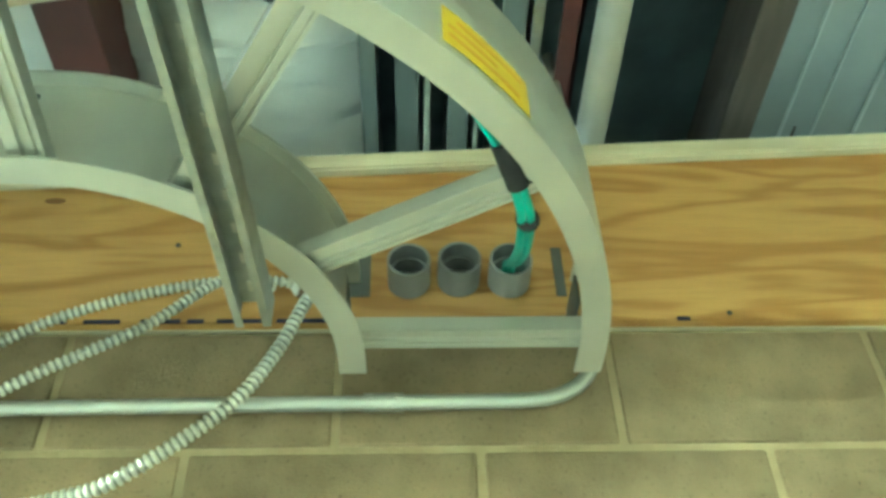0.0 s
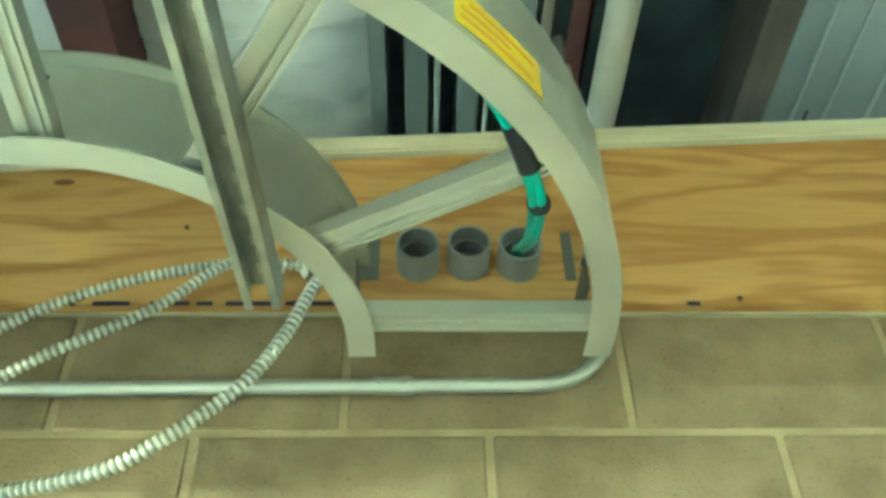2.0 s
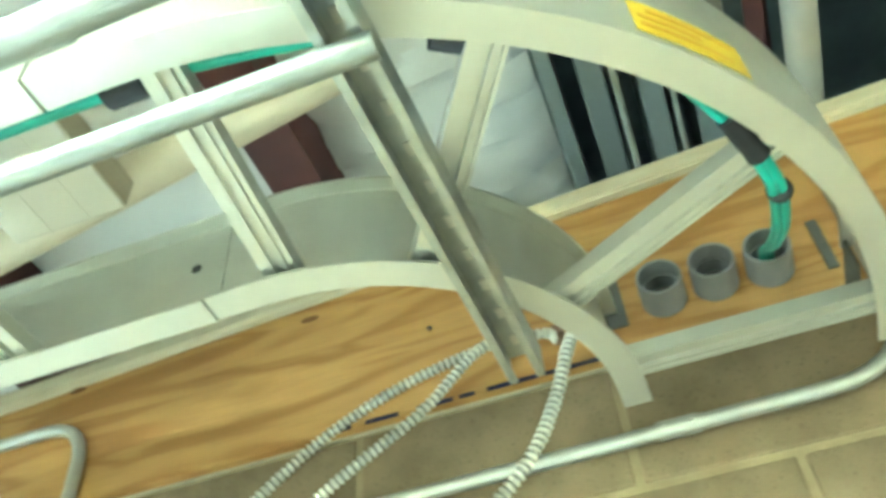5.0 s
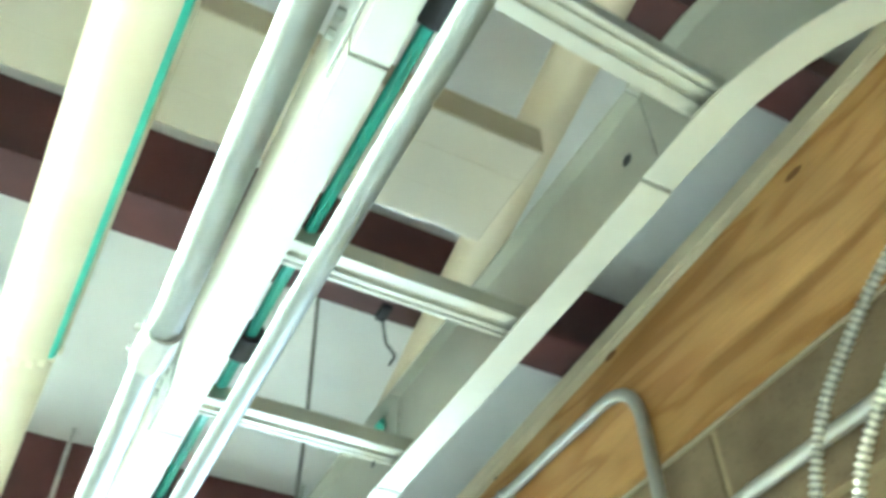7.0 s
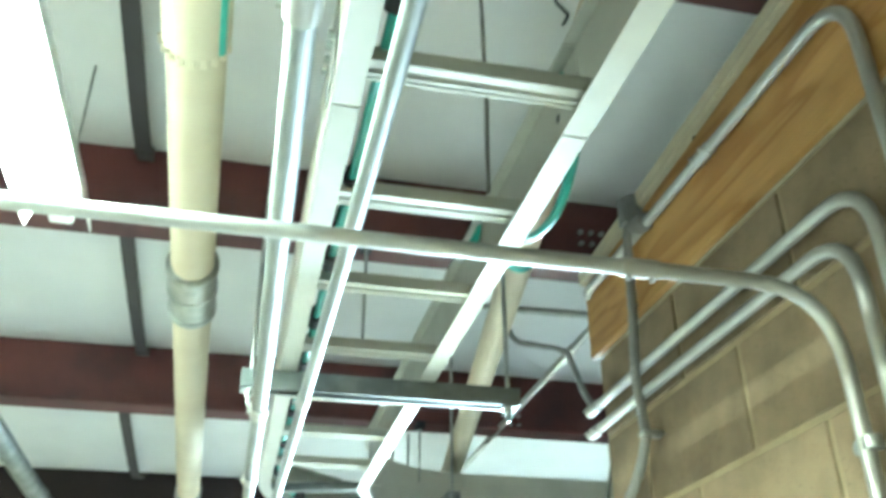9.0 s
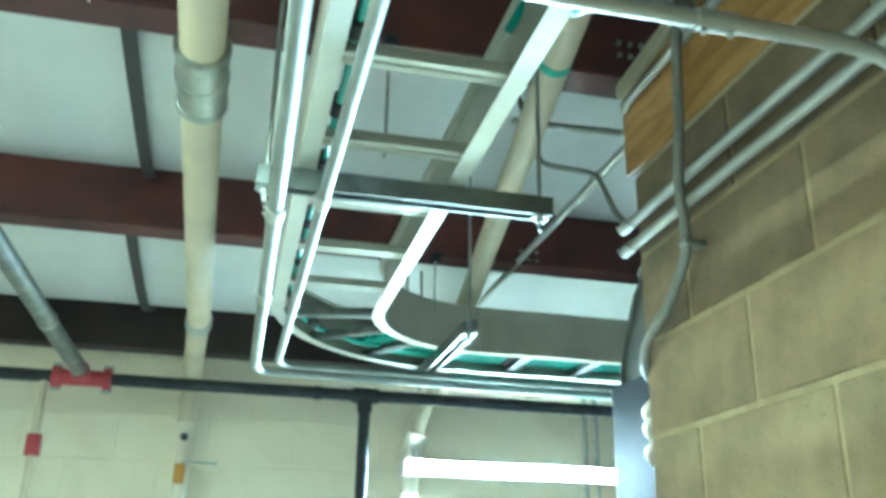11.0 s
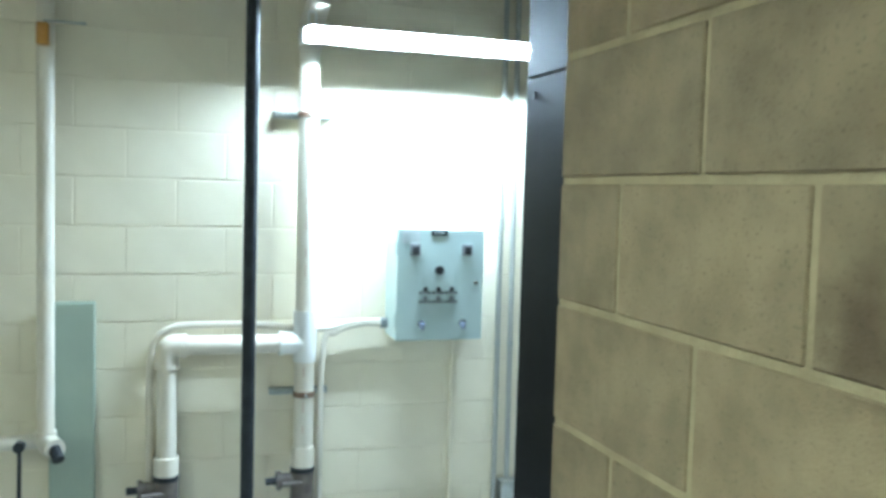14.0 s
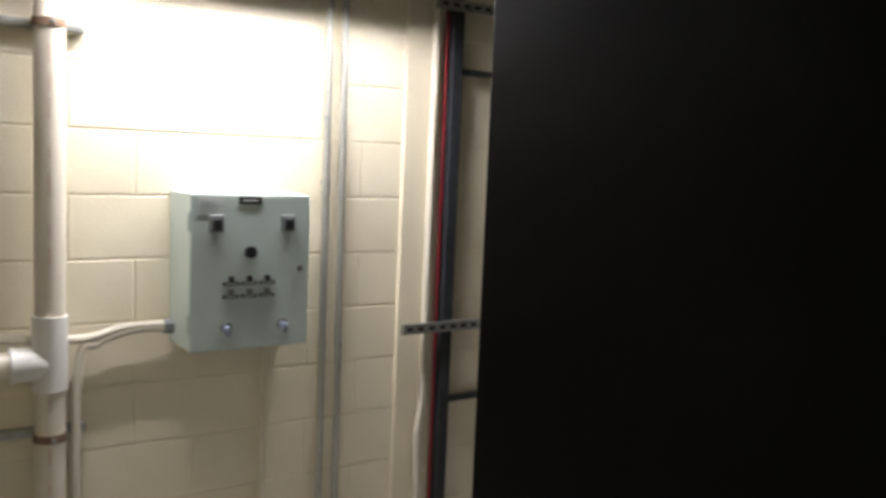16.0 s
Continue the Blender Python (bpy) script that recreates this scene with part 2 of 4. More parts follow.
def box(lo, hi, bevel=0.0, bm=None):
    bm = bm or bmesh.new()
    c = [(a + b) / 2 for a, b in zip(lo, hi)]
    s = [abs(b - a) for a, b in zip(lo, hi)]
    g = bmesh.ops.create_cube(bm, size=1, matrix=Matrix.Translation(c) @ Matrix.Diagonal((*s, 1)))
    if bevel:
        vs = set(g["verts"])
        es = [e for e in bm.edges if e.verts[0] in vs and e.verts[1] in vs]
        bmesh.ops.bevel(bm, geom=es, offset=bevel, segments=2, affect="EDGES", profile=0.5)
    return bm


def fillet(points, radius, steps=7):
    pts = [Vector(p) for p in points]
    out = [pts[0]]
    for a, b, c in zip(pts, pts[1:], pts[2:]):
        u, v = (a - b), (c - b)
        ang = u.angle(v)
        if ang > 3.1:
            out.append(b)
            continue
        d = min(radius / math.tan(ang / 2), u.length * 0.49, v.length * 0.49)
        p, q = b + u.normalized() * d, b + v.normalized() * d
        for i in range(steps + 1):
            t = i / steps
            out.append(p * (1 - t) ** 2 + b * 2 * t * (1 - t) + q * t ** 2)
    out.append(pts[-1])
    return out


def smooth_path(points, n=60):
    pts = [Vector(p) for p in points]
    pts = [pts[0] * 2 - pts[1]] + pts + [pts[-1] * 2 - pts[-2]]
    out = []
    per = max(2, n // (len(pts) - 3))
    for i in range(1, len(pts) - 2):
        p0, p1, p2, p3 = pts[i - 1:i + 3]
        for k in range(per):
            t = k / per
            out.append(0.5 * (2 * p1 + (p2 - p0) * t + (2 * p0 - 5 * p1 + 4 * p2 - p3) * t * t + (3 * p1 - p0 - 3 * p2 + p3) * t ** 3))
    out.append(pts[-2])
    return out


def tube(path, radius, seg=12, bm=None, inner=0.0, ripple=0.0):
    """A round tube along a path; inner: an open bore of that radius; ripple: every other ring is larger by that."""
    bm = bm or bmesh.new()
    path = [Vector(p) for p in path]
    tang = [(path[min(i + 1, len(path) - 1)] - path[max(i - 1, 0)]).normalized() for i in range(len(path))]
    ref = Vector((0, 0, 1)) if abs(tang[0].z) < 0.9 else Vector((1, 0, 0))
    nrm = (ref - tang[0] * ref.dot(tang[0])).normalized()
    rings = []
    for i, (p, t) in enumerate(zip(path, tang)):
        nrm = (nrm - t * nrm.dot(t)).normalized()
        bi = t.cross(nrm)
        r = radius + (ripple if i % 4 in (1, 2) else 0)
        rings.append([bm.verts.new(p + (nrm * math.cos(2 * math.pi * k / seg) + bi * math.sin(2 * math.pi * k / seg)) * r) for k in range(seg)])
    for a, b in zip(rings, rings[1:]):
        for k in range(seg):
            bm.faces.new((a[k], a[(k + 1) % seg], b[(k + 1) % seg], b[k]))
    if not inner:
        bm.faces.new(rings[0][::-1])
        bm.faces.new(rings[-1])
    else:
        ends = []
        for ring, p in ((rings[0], path[0]), (rings[-1], path[-1])):
            ends.append([bm.verts.new(p + (v.co - p) * (inner / radius)) for v in ring])
        for k in range(seg):
            j = (k + 1) % seg
            bm.faces.new((rings[0][j], rings[0][k], ends[0][k], ends[0][j]))
            bm.faces.new((rings[-1][k], rings[-1][j], ends[1][j], ends[1][k]))
            bm.faces.new((ends[0][j], ends[0][k], ends[1][k], ends[1][j]))
    return bm


def sweep_flat(path, profile, bm=None):
    """Sweeps a closed profile of (to the left, height) along a level path of (x, y)."""
    bm = bm or bmesh.new()
    path = [Vector(p) for p in path]
    rings = []
    for i, p in enumerate(path):
        t = (path[min(i + 1, len(path) - 1)] - path[max(i - 1, 0)]).normalized()
        left = Vector((-t.y, t.x))
        rings.append([bm.verts.new((p.x + left.x * a, p.y + left.y * a, z)) for a, z in profile])
    n = len(profile)
    for a, b in zip(rings, rings[1:]):
        for k in range(n):
            bm.faces.new((a[k], a[(k + 1) % n], b[(k + 1) % n], b[k]))
    bm.faces.new(rings[0][::-1])
    bm.faces.new(rings[-1])
    bmesh.ops.recalc_face_normals(bm, faces=bm.faces[:])
    return bm


def arc(cx, cy, r, a0, a1, n=20):
    return [(cx + r * math.cos(radians(a0 + (a1 - a0) * i / n)), cy + r * math.sin(radians(a0 + (a1 - a0) * i / n))) for i in range(n + 1)]


def disc(center, axis, radius, depth, seg=20):
    c, a = Vector(center), Vector(axis).normalized()
    return tube([c, c + a * depth], radius, seg)


# ---- the setting ----
COURSE, HALF = 0.2032, 0.2032


def roof_z(x):
    return 2.50 + (x + 2.45) * 0.08


floor = tagged(to_object("floor", box((-2.9, -3.5, -0.22), (4.9, 4.2, -0.1)), M_CONCRETE), "grey concrete floor", "floor", kind="structure")
wall_back = tagged(to_object("wall_back", box((4.7, -3.5, -0.1), (4.9, 4.2, 3.9)), M_PAINT), "cream painted block wall", "wall", kind="structure")
wall_side = tagged(to_object("wall_side", box((-2.79, -3.5, -0.1), (4.7, -3.3, 3.7)), M_PAINT), "cream painted block wall", "wall", kind="structure")
wall_behind = tagged(to_object("wall_behind", box((-2.79, 4.0, -0.1), (4.7, 4.2, 3.7)), M_PAINT), "painted block wall of the space behind", "wall", kind="structure")
wall_long = tagged(to_object("wall_long", box((0.003, 0.004, -0.1), (4.7, 0.196, 2.437)), M_MORTAR), "bare grey concrete block wall with pale mortar joints", "wall", kind="structure")
wall_far = tagged(to_object("wall_far", box((-2.79, -3.3, -0.1), (-2.593, 4.0, 2.9)), M_PAINT), "cream painted concrete block wall", "wall", kind="structure")

# roof sheet, sloping down to the far wall
bm = bmesh.new()
z0, z1 = roof_z(-2.9) + 0.30, roof_z(4.9) + 0.30
vs = [bm.verts.new(p) for p in ((-2.9, -3.5, z0), (4.9, -3.5, z1), (4.9, 4.2, z1), (-2.9, 4.2, z0))]
bm.faces.new(vs[::-1])
bmesh.ops.solidify(bm, geom=bm.faces[:], thickness=-0.05)
ceiling = tagged(to_object("ceiling", bm, M_DARKDECK), "dark steel roof deck", "ceiling", kind="structure")

# insulation blankets between the beams
BEAMS = [(-2.42, 0.10), (-1.14, 0.10), (-0.03, 0.10), (0.93, 0.10), (1.60, 0.09)]


def blanket(x0, x1, y0, y1, sag=0.035, wrinkle=0.0):
    bm = bmesh.new()
    nx, ny = 14, 520 if wrinkle > 0.01 else 60
    grid = []
    for j in range(ny + 1):
        row = []
        for i in range(nx + 1):
            u, v = i / nx, j / ny
            x, y = x0 + (x1 - x0) * u, y0 + (y1 - y0) * v
            s = sag * (1 - (2 * u - 1) ** 4)
            s += wrinkle * (noise.noise((x * 3, y * 22 + x * 6, 0.3)) + 0.5 * noise.noise((x * 4, y * 48 - x * 9, 2.3))) + 0.006 * noise.noise((x * 5, y * 5, 1))
            row.append(bm.verts.new((x, y, roof_z(x) + 0.225 - s)))
        grid.append(row)
    for a, b in zip(grid, grid[1:]):
        for k in range(nx):
            bm.faces.new((a[k], b[k], b[k + 1], a[k + 1]))
    return bm


roof = thing("roof_insulation", "white vinyl-faced insulation blankets between roof beams", "insulation", kind="structure")
edges = [b[0] for b in BEAMS]
for x0, x1, y0, y1, wr in ((-2.59, -2.42, -3.3, 4.0, 0), (-2.42, -1.14, -3.3, 4.0, 0), (-1.14, -0.03, -3.3, 4.0, 0), (-0.03, 0.93, -3.3, 4.0, 0),
                           (0.93, 1.60, -3.3, 4.0, 0), (1.60, 2.04, -3.3, 4.0, 0.026), (2.83, 3.40, -3.3, 4.0, 0.008), (3.40, 4.7, -3.3, 4.0, 0)):
    # blankets past x 2.5 take a darker, bluer vinyl
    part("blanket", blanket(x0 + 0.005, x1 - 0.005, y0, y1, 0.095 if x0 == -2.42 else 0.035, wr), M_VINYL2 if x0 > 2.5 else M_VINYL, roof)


def roof_beam(x, width, depth=0.2):
    z = roof_z(x)
    ob = thing("roof_beam", "dark red primed steel roof beam", "beam", "roof beams", "structure")
    bm = bmesh.new()
    box((x - width / 2, -3.3, z), (x + width / 2, 4.0, z + 0.014), 0.002, bm)
    box((x - 0.006, -3.3, z + 0.014), (x + 0.006, 4.0, z + depth + 0.05), 0, bm)
    box((x - width / 2, -3.3, z + depth + 0.05), (x + width / 2, 4.0, z + depth + 0.064), 0.002, bm)
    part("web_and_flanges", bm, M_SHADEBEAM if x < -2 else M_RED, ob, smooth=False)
    return ob


for bx, bw in BEAMS:
    roof_beam(bx, bw)

# ---- plywood strip on the long wall ----
def ply_top(x):
    return 2.642 + 0.061 * x


def tapered(x0, x1, y0, y1, low, high, bevel=0.0):
    """A board whose lower and upper edges are low(x) and high(x)."""
    bm = bmesh.new()
    g = bmesh.ops.create_cube(bm, size=1)
    for v in g["verts"]:
        x = x1 if v.co.x > 0 else x0
        v.co = Vector((x, y1 if v.co.y > 0 else y0, high(x) if v.co.z > 0 else low(x)))
    if bevel:
        bmesh.ops.bevel(bm, geom=bm.edges[:], offset=bevel, segments=2, affect="EDGES")
    return bm


ply = tagged(to_object("plywood_board", tapered(-0.005, 4.7, -0.018, -0.001, lambda x: 2.441, ply_top, 0.0015), M_PLY), "orange-brown plywood board fixed along the top of the block wall", "board")
backing = tagged(to_object("wall_backing", tapered(0.003, 4.7, 0.0, 0.05, lambda x: 2.441, ply_top), M_TRIM), "rough timber plate on top of the block wall", "timber", kind="structure")
trim = tagged(to_object("trim", tapered(-0.005, 4.7, -0.034, 0.06, lambda x: ply_top(x) + 0.002, lambda x: ply_top(x) + 0.042, 0.004), M_TRIM), "pale wooden strip along the plywood's top edge", "trim", kind="structure")
for x, z, r in ((2.634, 2.455, 0.004), (1.76, 2.60, 0.004), (0.62, 2.68, 0.004)):
    tagged(to_object("nail", disc((x, -0.0175, z), (0, -1, 0), r, 0.003, 10), M_DARKPLASTIC), "dark nail head in the plywood", "nail")
for x, z in ((1.535, 2.703), (1.05, 2.70)):
    bm = bmesh.new()
    bmesh.ops.create_circle(bm, cap_ends=True, radius=0.013, segments=14, matrix=Matrix.Translation((x, -0.0186, z)) @ Matrix.Rotation(radians(90), 4, "X") @ Matrix.Diagonal((1.4, 0.55, 1, 1)))
    part("knot", bm, M_KNOT, ply)
random.seed(4)
for x, w in ((1.60, 0.02), (1.645, 0.055), (1.73, 0.06), (1.80, 0.025), (1.845, 0.08), (1.935, 0.10), (2.55, 0.02)):
    part("ink_mark", box((x, -0.0195, 2.4412), (x + w, -0.0182, 2.4485)), M_INK, ply)

# ---- cable tray ----
Z0, Z1 = 2.290, 2.452
Y_IN, Y_OUT = -0.455, -0.790
RIGHT_RAIL = [(0.0, Z0), (0.036, Z0), (0.036, Z0 + 0.004), (0.004, Z0 + 0.004), (0.004, Z1 - 0.004), (0.022, Z1 - 0.004), (0.022, Z1), (0.0, Z1)]


def rail(path, side, parent):
    prof = [(a * side, z) for a, z in RIGHT_RAIL]
    return part("rail", sweep_flat(path, prof), M_ALU, parent, smooth=False)


def rung(p, q, parent, mat=None, z=Z0 + 0.012):
    """A ribbed rung between two points of the plan."""
    p, q = Vector(p), Vector(q)
    prof = [(-0.019, z), (-0.005, z), (-0.004, z + 0.006), (0.004, z + 0.006), (0.005, z), (0.010, z), (0.011, z + 0.004), (0.014, z + 0.004), (0.015, z), (0.019, z),
            (0.019, z + 0.022), (-0.019, z + 0.022)]
    return part("rung", sweep_flat([p, q], prof), mat or M_ALU, parent, smooth=False)


def splice(x, y, side, parent):
    bm = box((x - 0.05, y - 0.0035 if side < 0 else y + 0.0005, Z0 + 0.03), (x + 0.05, y - 0.0005 if side < 0 else y + 0.0035, Z1 - 0.03), 0.001)
    for dx in (-0.035, -0.013, 0.013, 0.035):
        tube([(x + dx, y, Z0 + 0.08), (x + dx, y + side * 0.012, Z0 + 0.08)], 0.006, 6, bm)
    return part("splice_plate", bm, M_GALV, parent, smooth=False)


def straight_tray(x_start, x_end, rungs):
    ob = thing("cable_tray", "straight length of aluminium ladder cable tray", "cable tray", "cable tray run")
    rail([(x_end, Y_IN), (x_start, Y_IN)], -1, ob)
    rail([(x_end, Y_OUT), (x_start, Y_OUT)], 1, ob)
    for x in rungs:
        rung((x, Y_OUT + 0.005), (x, Y_IN - 0.005), ob)
    return ob


tray_a = straight_tray(1.659, 1.067, (1.413, 1.123))
tray_b = straight_tray(1.063, -0.757, (0.834, 0.545, 0.256, -0.033, -0.322, -0.611))
for x in (1.661, 1.065):
    splice(x, Y_IN, 1, tray_b)
    splice(x, Y_OUT, -1, tray_b)
for x in (1.62, 1.33, 0.98):
    part("hole", disc((x, Y_IN - 0.0041, 2.385), (0, -1, 0), 0.007, 0.0006, 12), M_DARKPLASTIC, tray_b)

# elbow that turns to the conduit sleeves in the long wall
CX, CY, R_IN, R_OUT = 1.730, -0.143, 0.314, 0.665
R_OUT_Y = CY - Y_OUT
elbow = thing("cable_tray_elbow", "curved aluminium ladder tray elbow ending at the plywood", "cable tray", "cable tray run")
rail([(1.663, CY - R_IN)] + arc(CX, CY, R_IN, -90, 0) + [(CX + R_IN, -0.105)], -1, elbow)
rail([(1.663, Y_OUT)] + [(x, CY + (y - CY) * R_OUT_Y / R_OUT) for x, y in arc(CX, CY, R_OUT, -90, 0, 28)] + [(CX + R_OUT, -0.105)], 1, elbow)
for a, off in ((-86.5, 0.0), (-59.5, 0.0), (-30.3, 0.0)):
    c, s = math.cos(radians(a)), math.sin(radians(a))
    rung((CX + c * (R_IN + 0.004), CY + s * (R_IN + 0.004)), (CX + c * (R_OUT - 0.004), CY + s * (R_OUT_Y - 0.004)), elbow)
rung((CX + R_IN + 0.004, -0.165), (CX + R_OUT - 0.004, -0.165), elbow)
part("hole", disc((1.716, Y_IN - 0.0005, 2.425), (0, -1, 0), 0.008, 0.0055, 12), M_DARKPLASTIC, elbow)
# end brackets that hold the elbow at the wall
for x, x0, x1 in ((2.047, 2.019, 2.075), (2.378, 2.368, 2.384)):
    part("end_bracket", box((x0, -0.0225, 2.49), (x1, -0.0185, 2.59), 0.001, box((x - 0.002, -0.12, 2.40), (x + 0.002, -0.0235, 2.45), 0.0008)), M_DULL, elbow, smooth=False)
# label on the outer rail's outside
def on_rail(a0, a1, inset, low, high):
    """A thin strip on the face of the curved outer rail, between two angles and two heights."""
    way = [(CX + (R_OUT - inset) * math.cos(radians(a0 + (a1 - a0) * k / 12)), CY + (R_OUT_Y - inset) * math.sin(radians(a0 + (a1 - a0) * k / 12))) for k in range(13)]
    return sweep_flat(way, [(0, low), (0.0006, low), (0.0006, high), (0, high)])


label = part("warning_label", on_rail(-48.6, -37.4, -0.0016, 2.300, 2.356), M_YELLOW, elbow, "yellow sticker with unreadable orange print", smooth=False)
for k, (a0, a1) in enumerate(((-48, -39), (-48, -42), (-47, -38.5))):
    part("print_line", on_rail(a0, a1, -0.0024, 2.312 + 0.014 * k, 2.317 + 0.014 * k), M_ORANGE, label, smooth=False)

# far elbow and the leg towards the cabinet
FX, FY, FR_IN = -0.760, -0.055, 0.400
FR_OUT = FR_IN + (Y_IN - Y_OUT)
far_elbow = thing("cable_tray_elbow", "curved aluminium ladder tray elbow near the painted wall", "cable tray", "cable tray run")
rail([(FX - FR_IN, -0.056)] + arc(FX, FY, FR_IN, -180, -90) + [(-0.761, Y_IN)], -1, far_elbow)
rail([(FX - FR_OUT, -0.056)] + arc(FX, FY, FR_OUT, -180, -90, 28) + [(-0.761, Y_OUT)], 1, far_elbow)
for a in (-105, -128, -150, -172):
    c, s = math.cos(radians(a)), math.sin(radians(a))
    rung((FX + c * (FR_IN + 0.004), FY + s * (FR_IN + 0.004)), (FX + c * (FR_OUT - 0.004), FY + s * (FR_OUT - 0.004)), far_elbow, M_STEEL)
leg = thing("cable_tray", "short leg of aluminium ladder cable tray above the black cabinet", "cable tray", "cable tray run")
rail([(FX - FR_IN, 0.95), (FX - FR_IN, -0.054)], -1, leg)
rail([(FX - FR_OUT, 0.95), (FX - FR_OUT, -0.054)], 1, leg)
for y in (0.15, 0.42, 0.69):
    # leg rungs are darker than those of the straight trays
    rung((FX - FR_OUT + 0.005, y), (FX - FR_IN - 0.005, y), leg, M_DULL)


# ---- trapeze hangers ----
def channel(p, q, z, width=0.041, height=0.041):
    """Slotted strut channel, open below."""
    w, t = width / 2, 0.0028
    prof = [(-w, z), (-w, z + height), (w, z + height), (w, z), (w - 0.009, z), (w - 0.009, z + t), (w - t, z + t), (w - t, z + height - t),
            (-w + t, z + height - t), (-w + t, z + t), (-w + 0.009, z + t), (-w + 0.009, z)]
    return sweep_flat([Vector(p), Vector(q)], prof)


def trapeze(p, q, z, rods, label):
    ob = thing("trapeze_hanger", label, "hanger", "trapeze hangers")
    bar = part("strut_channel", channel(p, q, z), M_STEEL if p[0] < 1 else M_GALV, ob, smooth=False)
    d = (Vector(q) - Vector(p)).normalized()
    for k in range(int((Vector(q) - Vector(p)).length / 0.05)):
        c = Vector(p) + d * (0.03 + k * 0.05)
        m = Matrix.Translation((c.x, c.y, z + 0.0375)) @ Matrix.Rotation(math.atan2(d.y, d.x), 4, "Z") @ Matrix.Diagonal((0.016, 0.012, 0.0016, 1))
        bm = bmesh.new()
        bmesh.ops.create_cube(bm, size=1, matrix=m)
        part("slot", bm, M_ALU if p[0] > 1 else M_DULL, bar, smooth=False)
    for x, y in rods:
        part("threaded_rod", tube([(x, y, z - 0.03 + 0.0008 * (k % 2)) if k == 0 else (x, y, z - 0.03 + (roof_z(x) + 0.15 - z + 0.03) * k / 2) for k in range(3)], 0.005, 8), M_GALV, ob)
        bm = disc((x, y, z - 0.013), (0, 0, 1), 0.010, 0.010, 6)
        tube([(x, y, z - 0.003), (x, y, z - 0.0005)], 0.018, 16, bm)
        part("nut_and_washer", bm, M_GALV, ob, smooth=False)
    return ob


trapeze((1.957, -0.268), (1.930, -1.06), 2.246, ((1.935, -0.86),), "galvanised strut trapeze hanger under the tray elbow")
trapeze((0.132, -0.262), (0.132, -0.868), 2.249, ((0.132, -0.285), (0.132, -0.848)), "galvanised strut trapeze hanger under the straight tray")
trapeze((-0.775, -0.188), (-1.58, -0.188), 2.249, ((-0.80, -0.188), (-1.55, -0.188)), "galvanised strut trapeze hanger under the far tray elbow")


# ---- conduits ----
def conduit(points, radius, label, bend=0.1, mat=None, couplings=(), clips=(), name="conduit", group="steel conduits", seg=14, category="conduit"):
    ob = thing(name, label, category, group)
    part("pipe", tube(fillet(points, bend), radius, seg), mat or M_EMT, ob)
    for c, axis in couplings:
        c, a = Vector(c), Vector(axis).normalized()
        bm = tube([c - a * 0.028, c + a * 0.028], radius * 1.22, seg)
        for s in (-0.018, 0.018):
            side = Vector((0, -1, 0)) if abs(a.y) < 0.5 else Vector((0, 0, -1))
            tube([c + a * s, c + a * s + side * (radius * 1.22 + 0.006)], 0.004, 6, bm)
        part("coupling", bm, M_EMT, ob)
    for c, axis in clips:
        c, a = Vector(c), Vector(axis).normalized()
        across = a.cross(Vector((0, 1, 0)))
        bm = tube([c - a * 0.009, c + a * 0.009], radius * 1.15, seg)
        for s in (1,):
            e = c + across * (radius + 0.014)
            tube([e + Vector((0, 0.012, 0)), e + Vector((0, -0.004, 0))], 0.012, 8, bm)
        part("strap", bm, M_GALV, ob)
    return ob


conduit([(1.95, -0.848, 2.2315), (0.4, -0.826, 2.2315), (-1.430, -0.812, 2.2315), (-1.470, 0.95, 2.2315)], 0.0165, "galvanised conduit running beside the cable tray", 0.11, M_RIGID,
        couplings=(((0.06, -0.823, 2.2315), (1, 0, 0)), ((-0.52, -0.819, 2.2315), (1, 0, 0)), ((1.30, -0.839, 2.2315), (1, 0, 0))))
conduit([(1.97, -0.736, 2.2355), (0.8, -0.732, 2.2355), (-1.335, -0.738, 2.2355), (-1.360, 0.95, 2.2355)], 0.0125, "thin galvanised conduit under the tray's edge", 0.10, M_RIGID,
        couplings=(((0.13, -0.735, 2.2355), (1, 0, 0)),))
conduit([(0.925, -3.2, 2.185), (0.925, -0.035, 2.185), (0.938, -0.035, -0.1)], 0.0115, "steel conduit crossing under the tray and turning down the wall", 0.13,
        couplings=(((0.925, -0.335, 2.185), (0, 1, 0)),), clips=(((0.9395, -0.035, 1.95), (0, 0, 1)), ((0.9395, -0.035, 0.9), (0, 0, 1))))
conduit([(0.0, -0.030, 2.306), (1.045, -0.030, 2.306), (1.055, -0.030, -0.1)], 0.0115, "steel conduit strapped to the block wall", 0.10, couplings=(((0.012, -0.03, 2.306), (1, 0, 0)),))
conduit([(0.0, -0.030, 2.250), (0.990, -0.030, 2.250), (1.000, -0.030, -0.1)], 0.0115, "steel conduit strapped to the block wall", 0.10, couplings=(((0.012, -0.03, 2.25), (1, 0, 0)),))
conduit([(-1.9, 0.07, 2.615), (0.0, 0.07, 2.615)], 0.0115, "steel conduit running on from the plywood's end", 0.1, couplings=(((-0.37, 0.07, 2.615), (1, 0, 0)),))
conduit([(0.0, 0.07, 2.612), (-0.012, 0.01, 2.61), (0.03, -0.032, 2.605), (1.110, -0.032, 2.605), (1.125, -0.032, -0.1)], 0.0115, "steel conduit over the plywood, turning down the wall", 0.10, couplings=(((0.66, -0.032, 2.605), (1, 0, 0)),), clips=(((1.1205, -0.032, 1.95), (0, 0, 1)),))
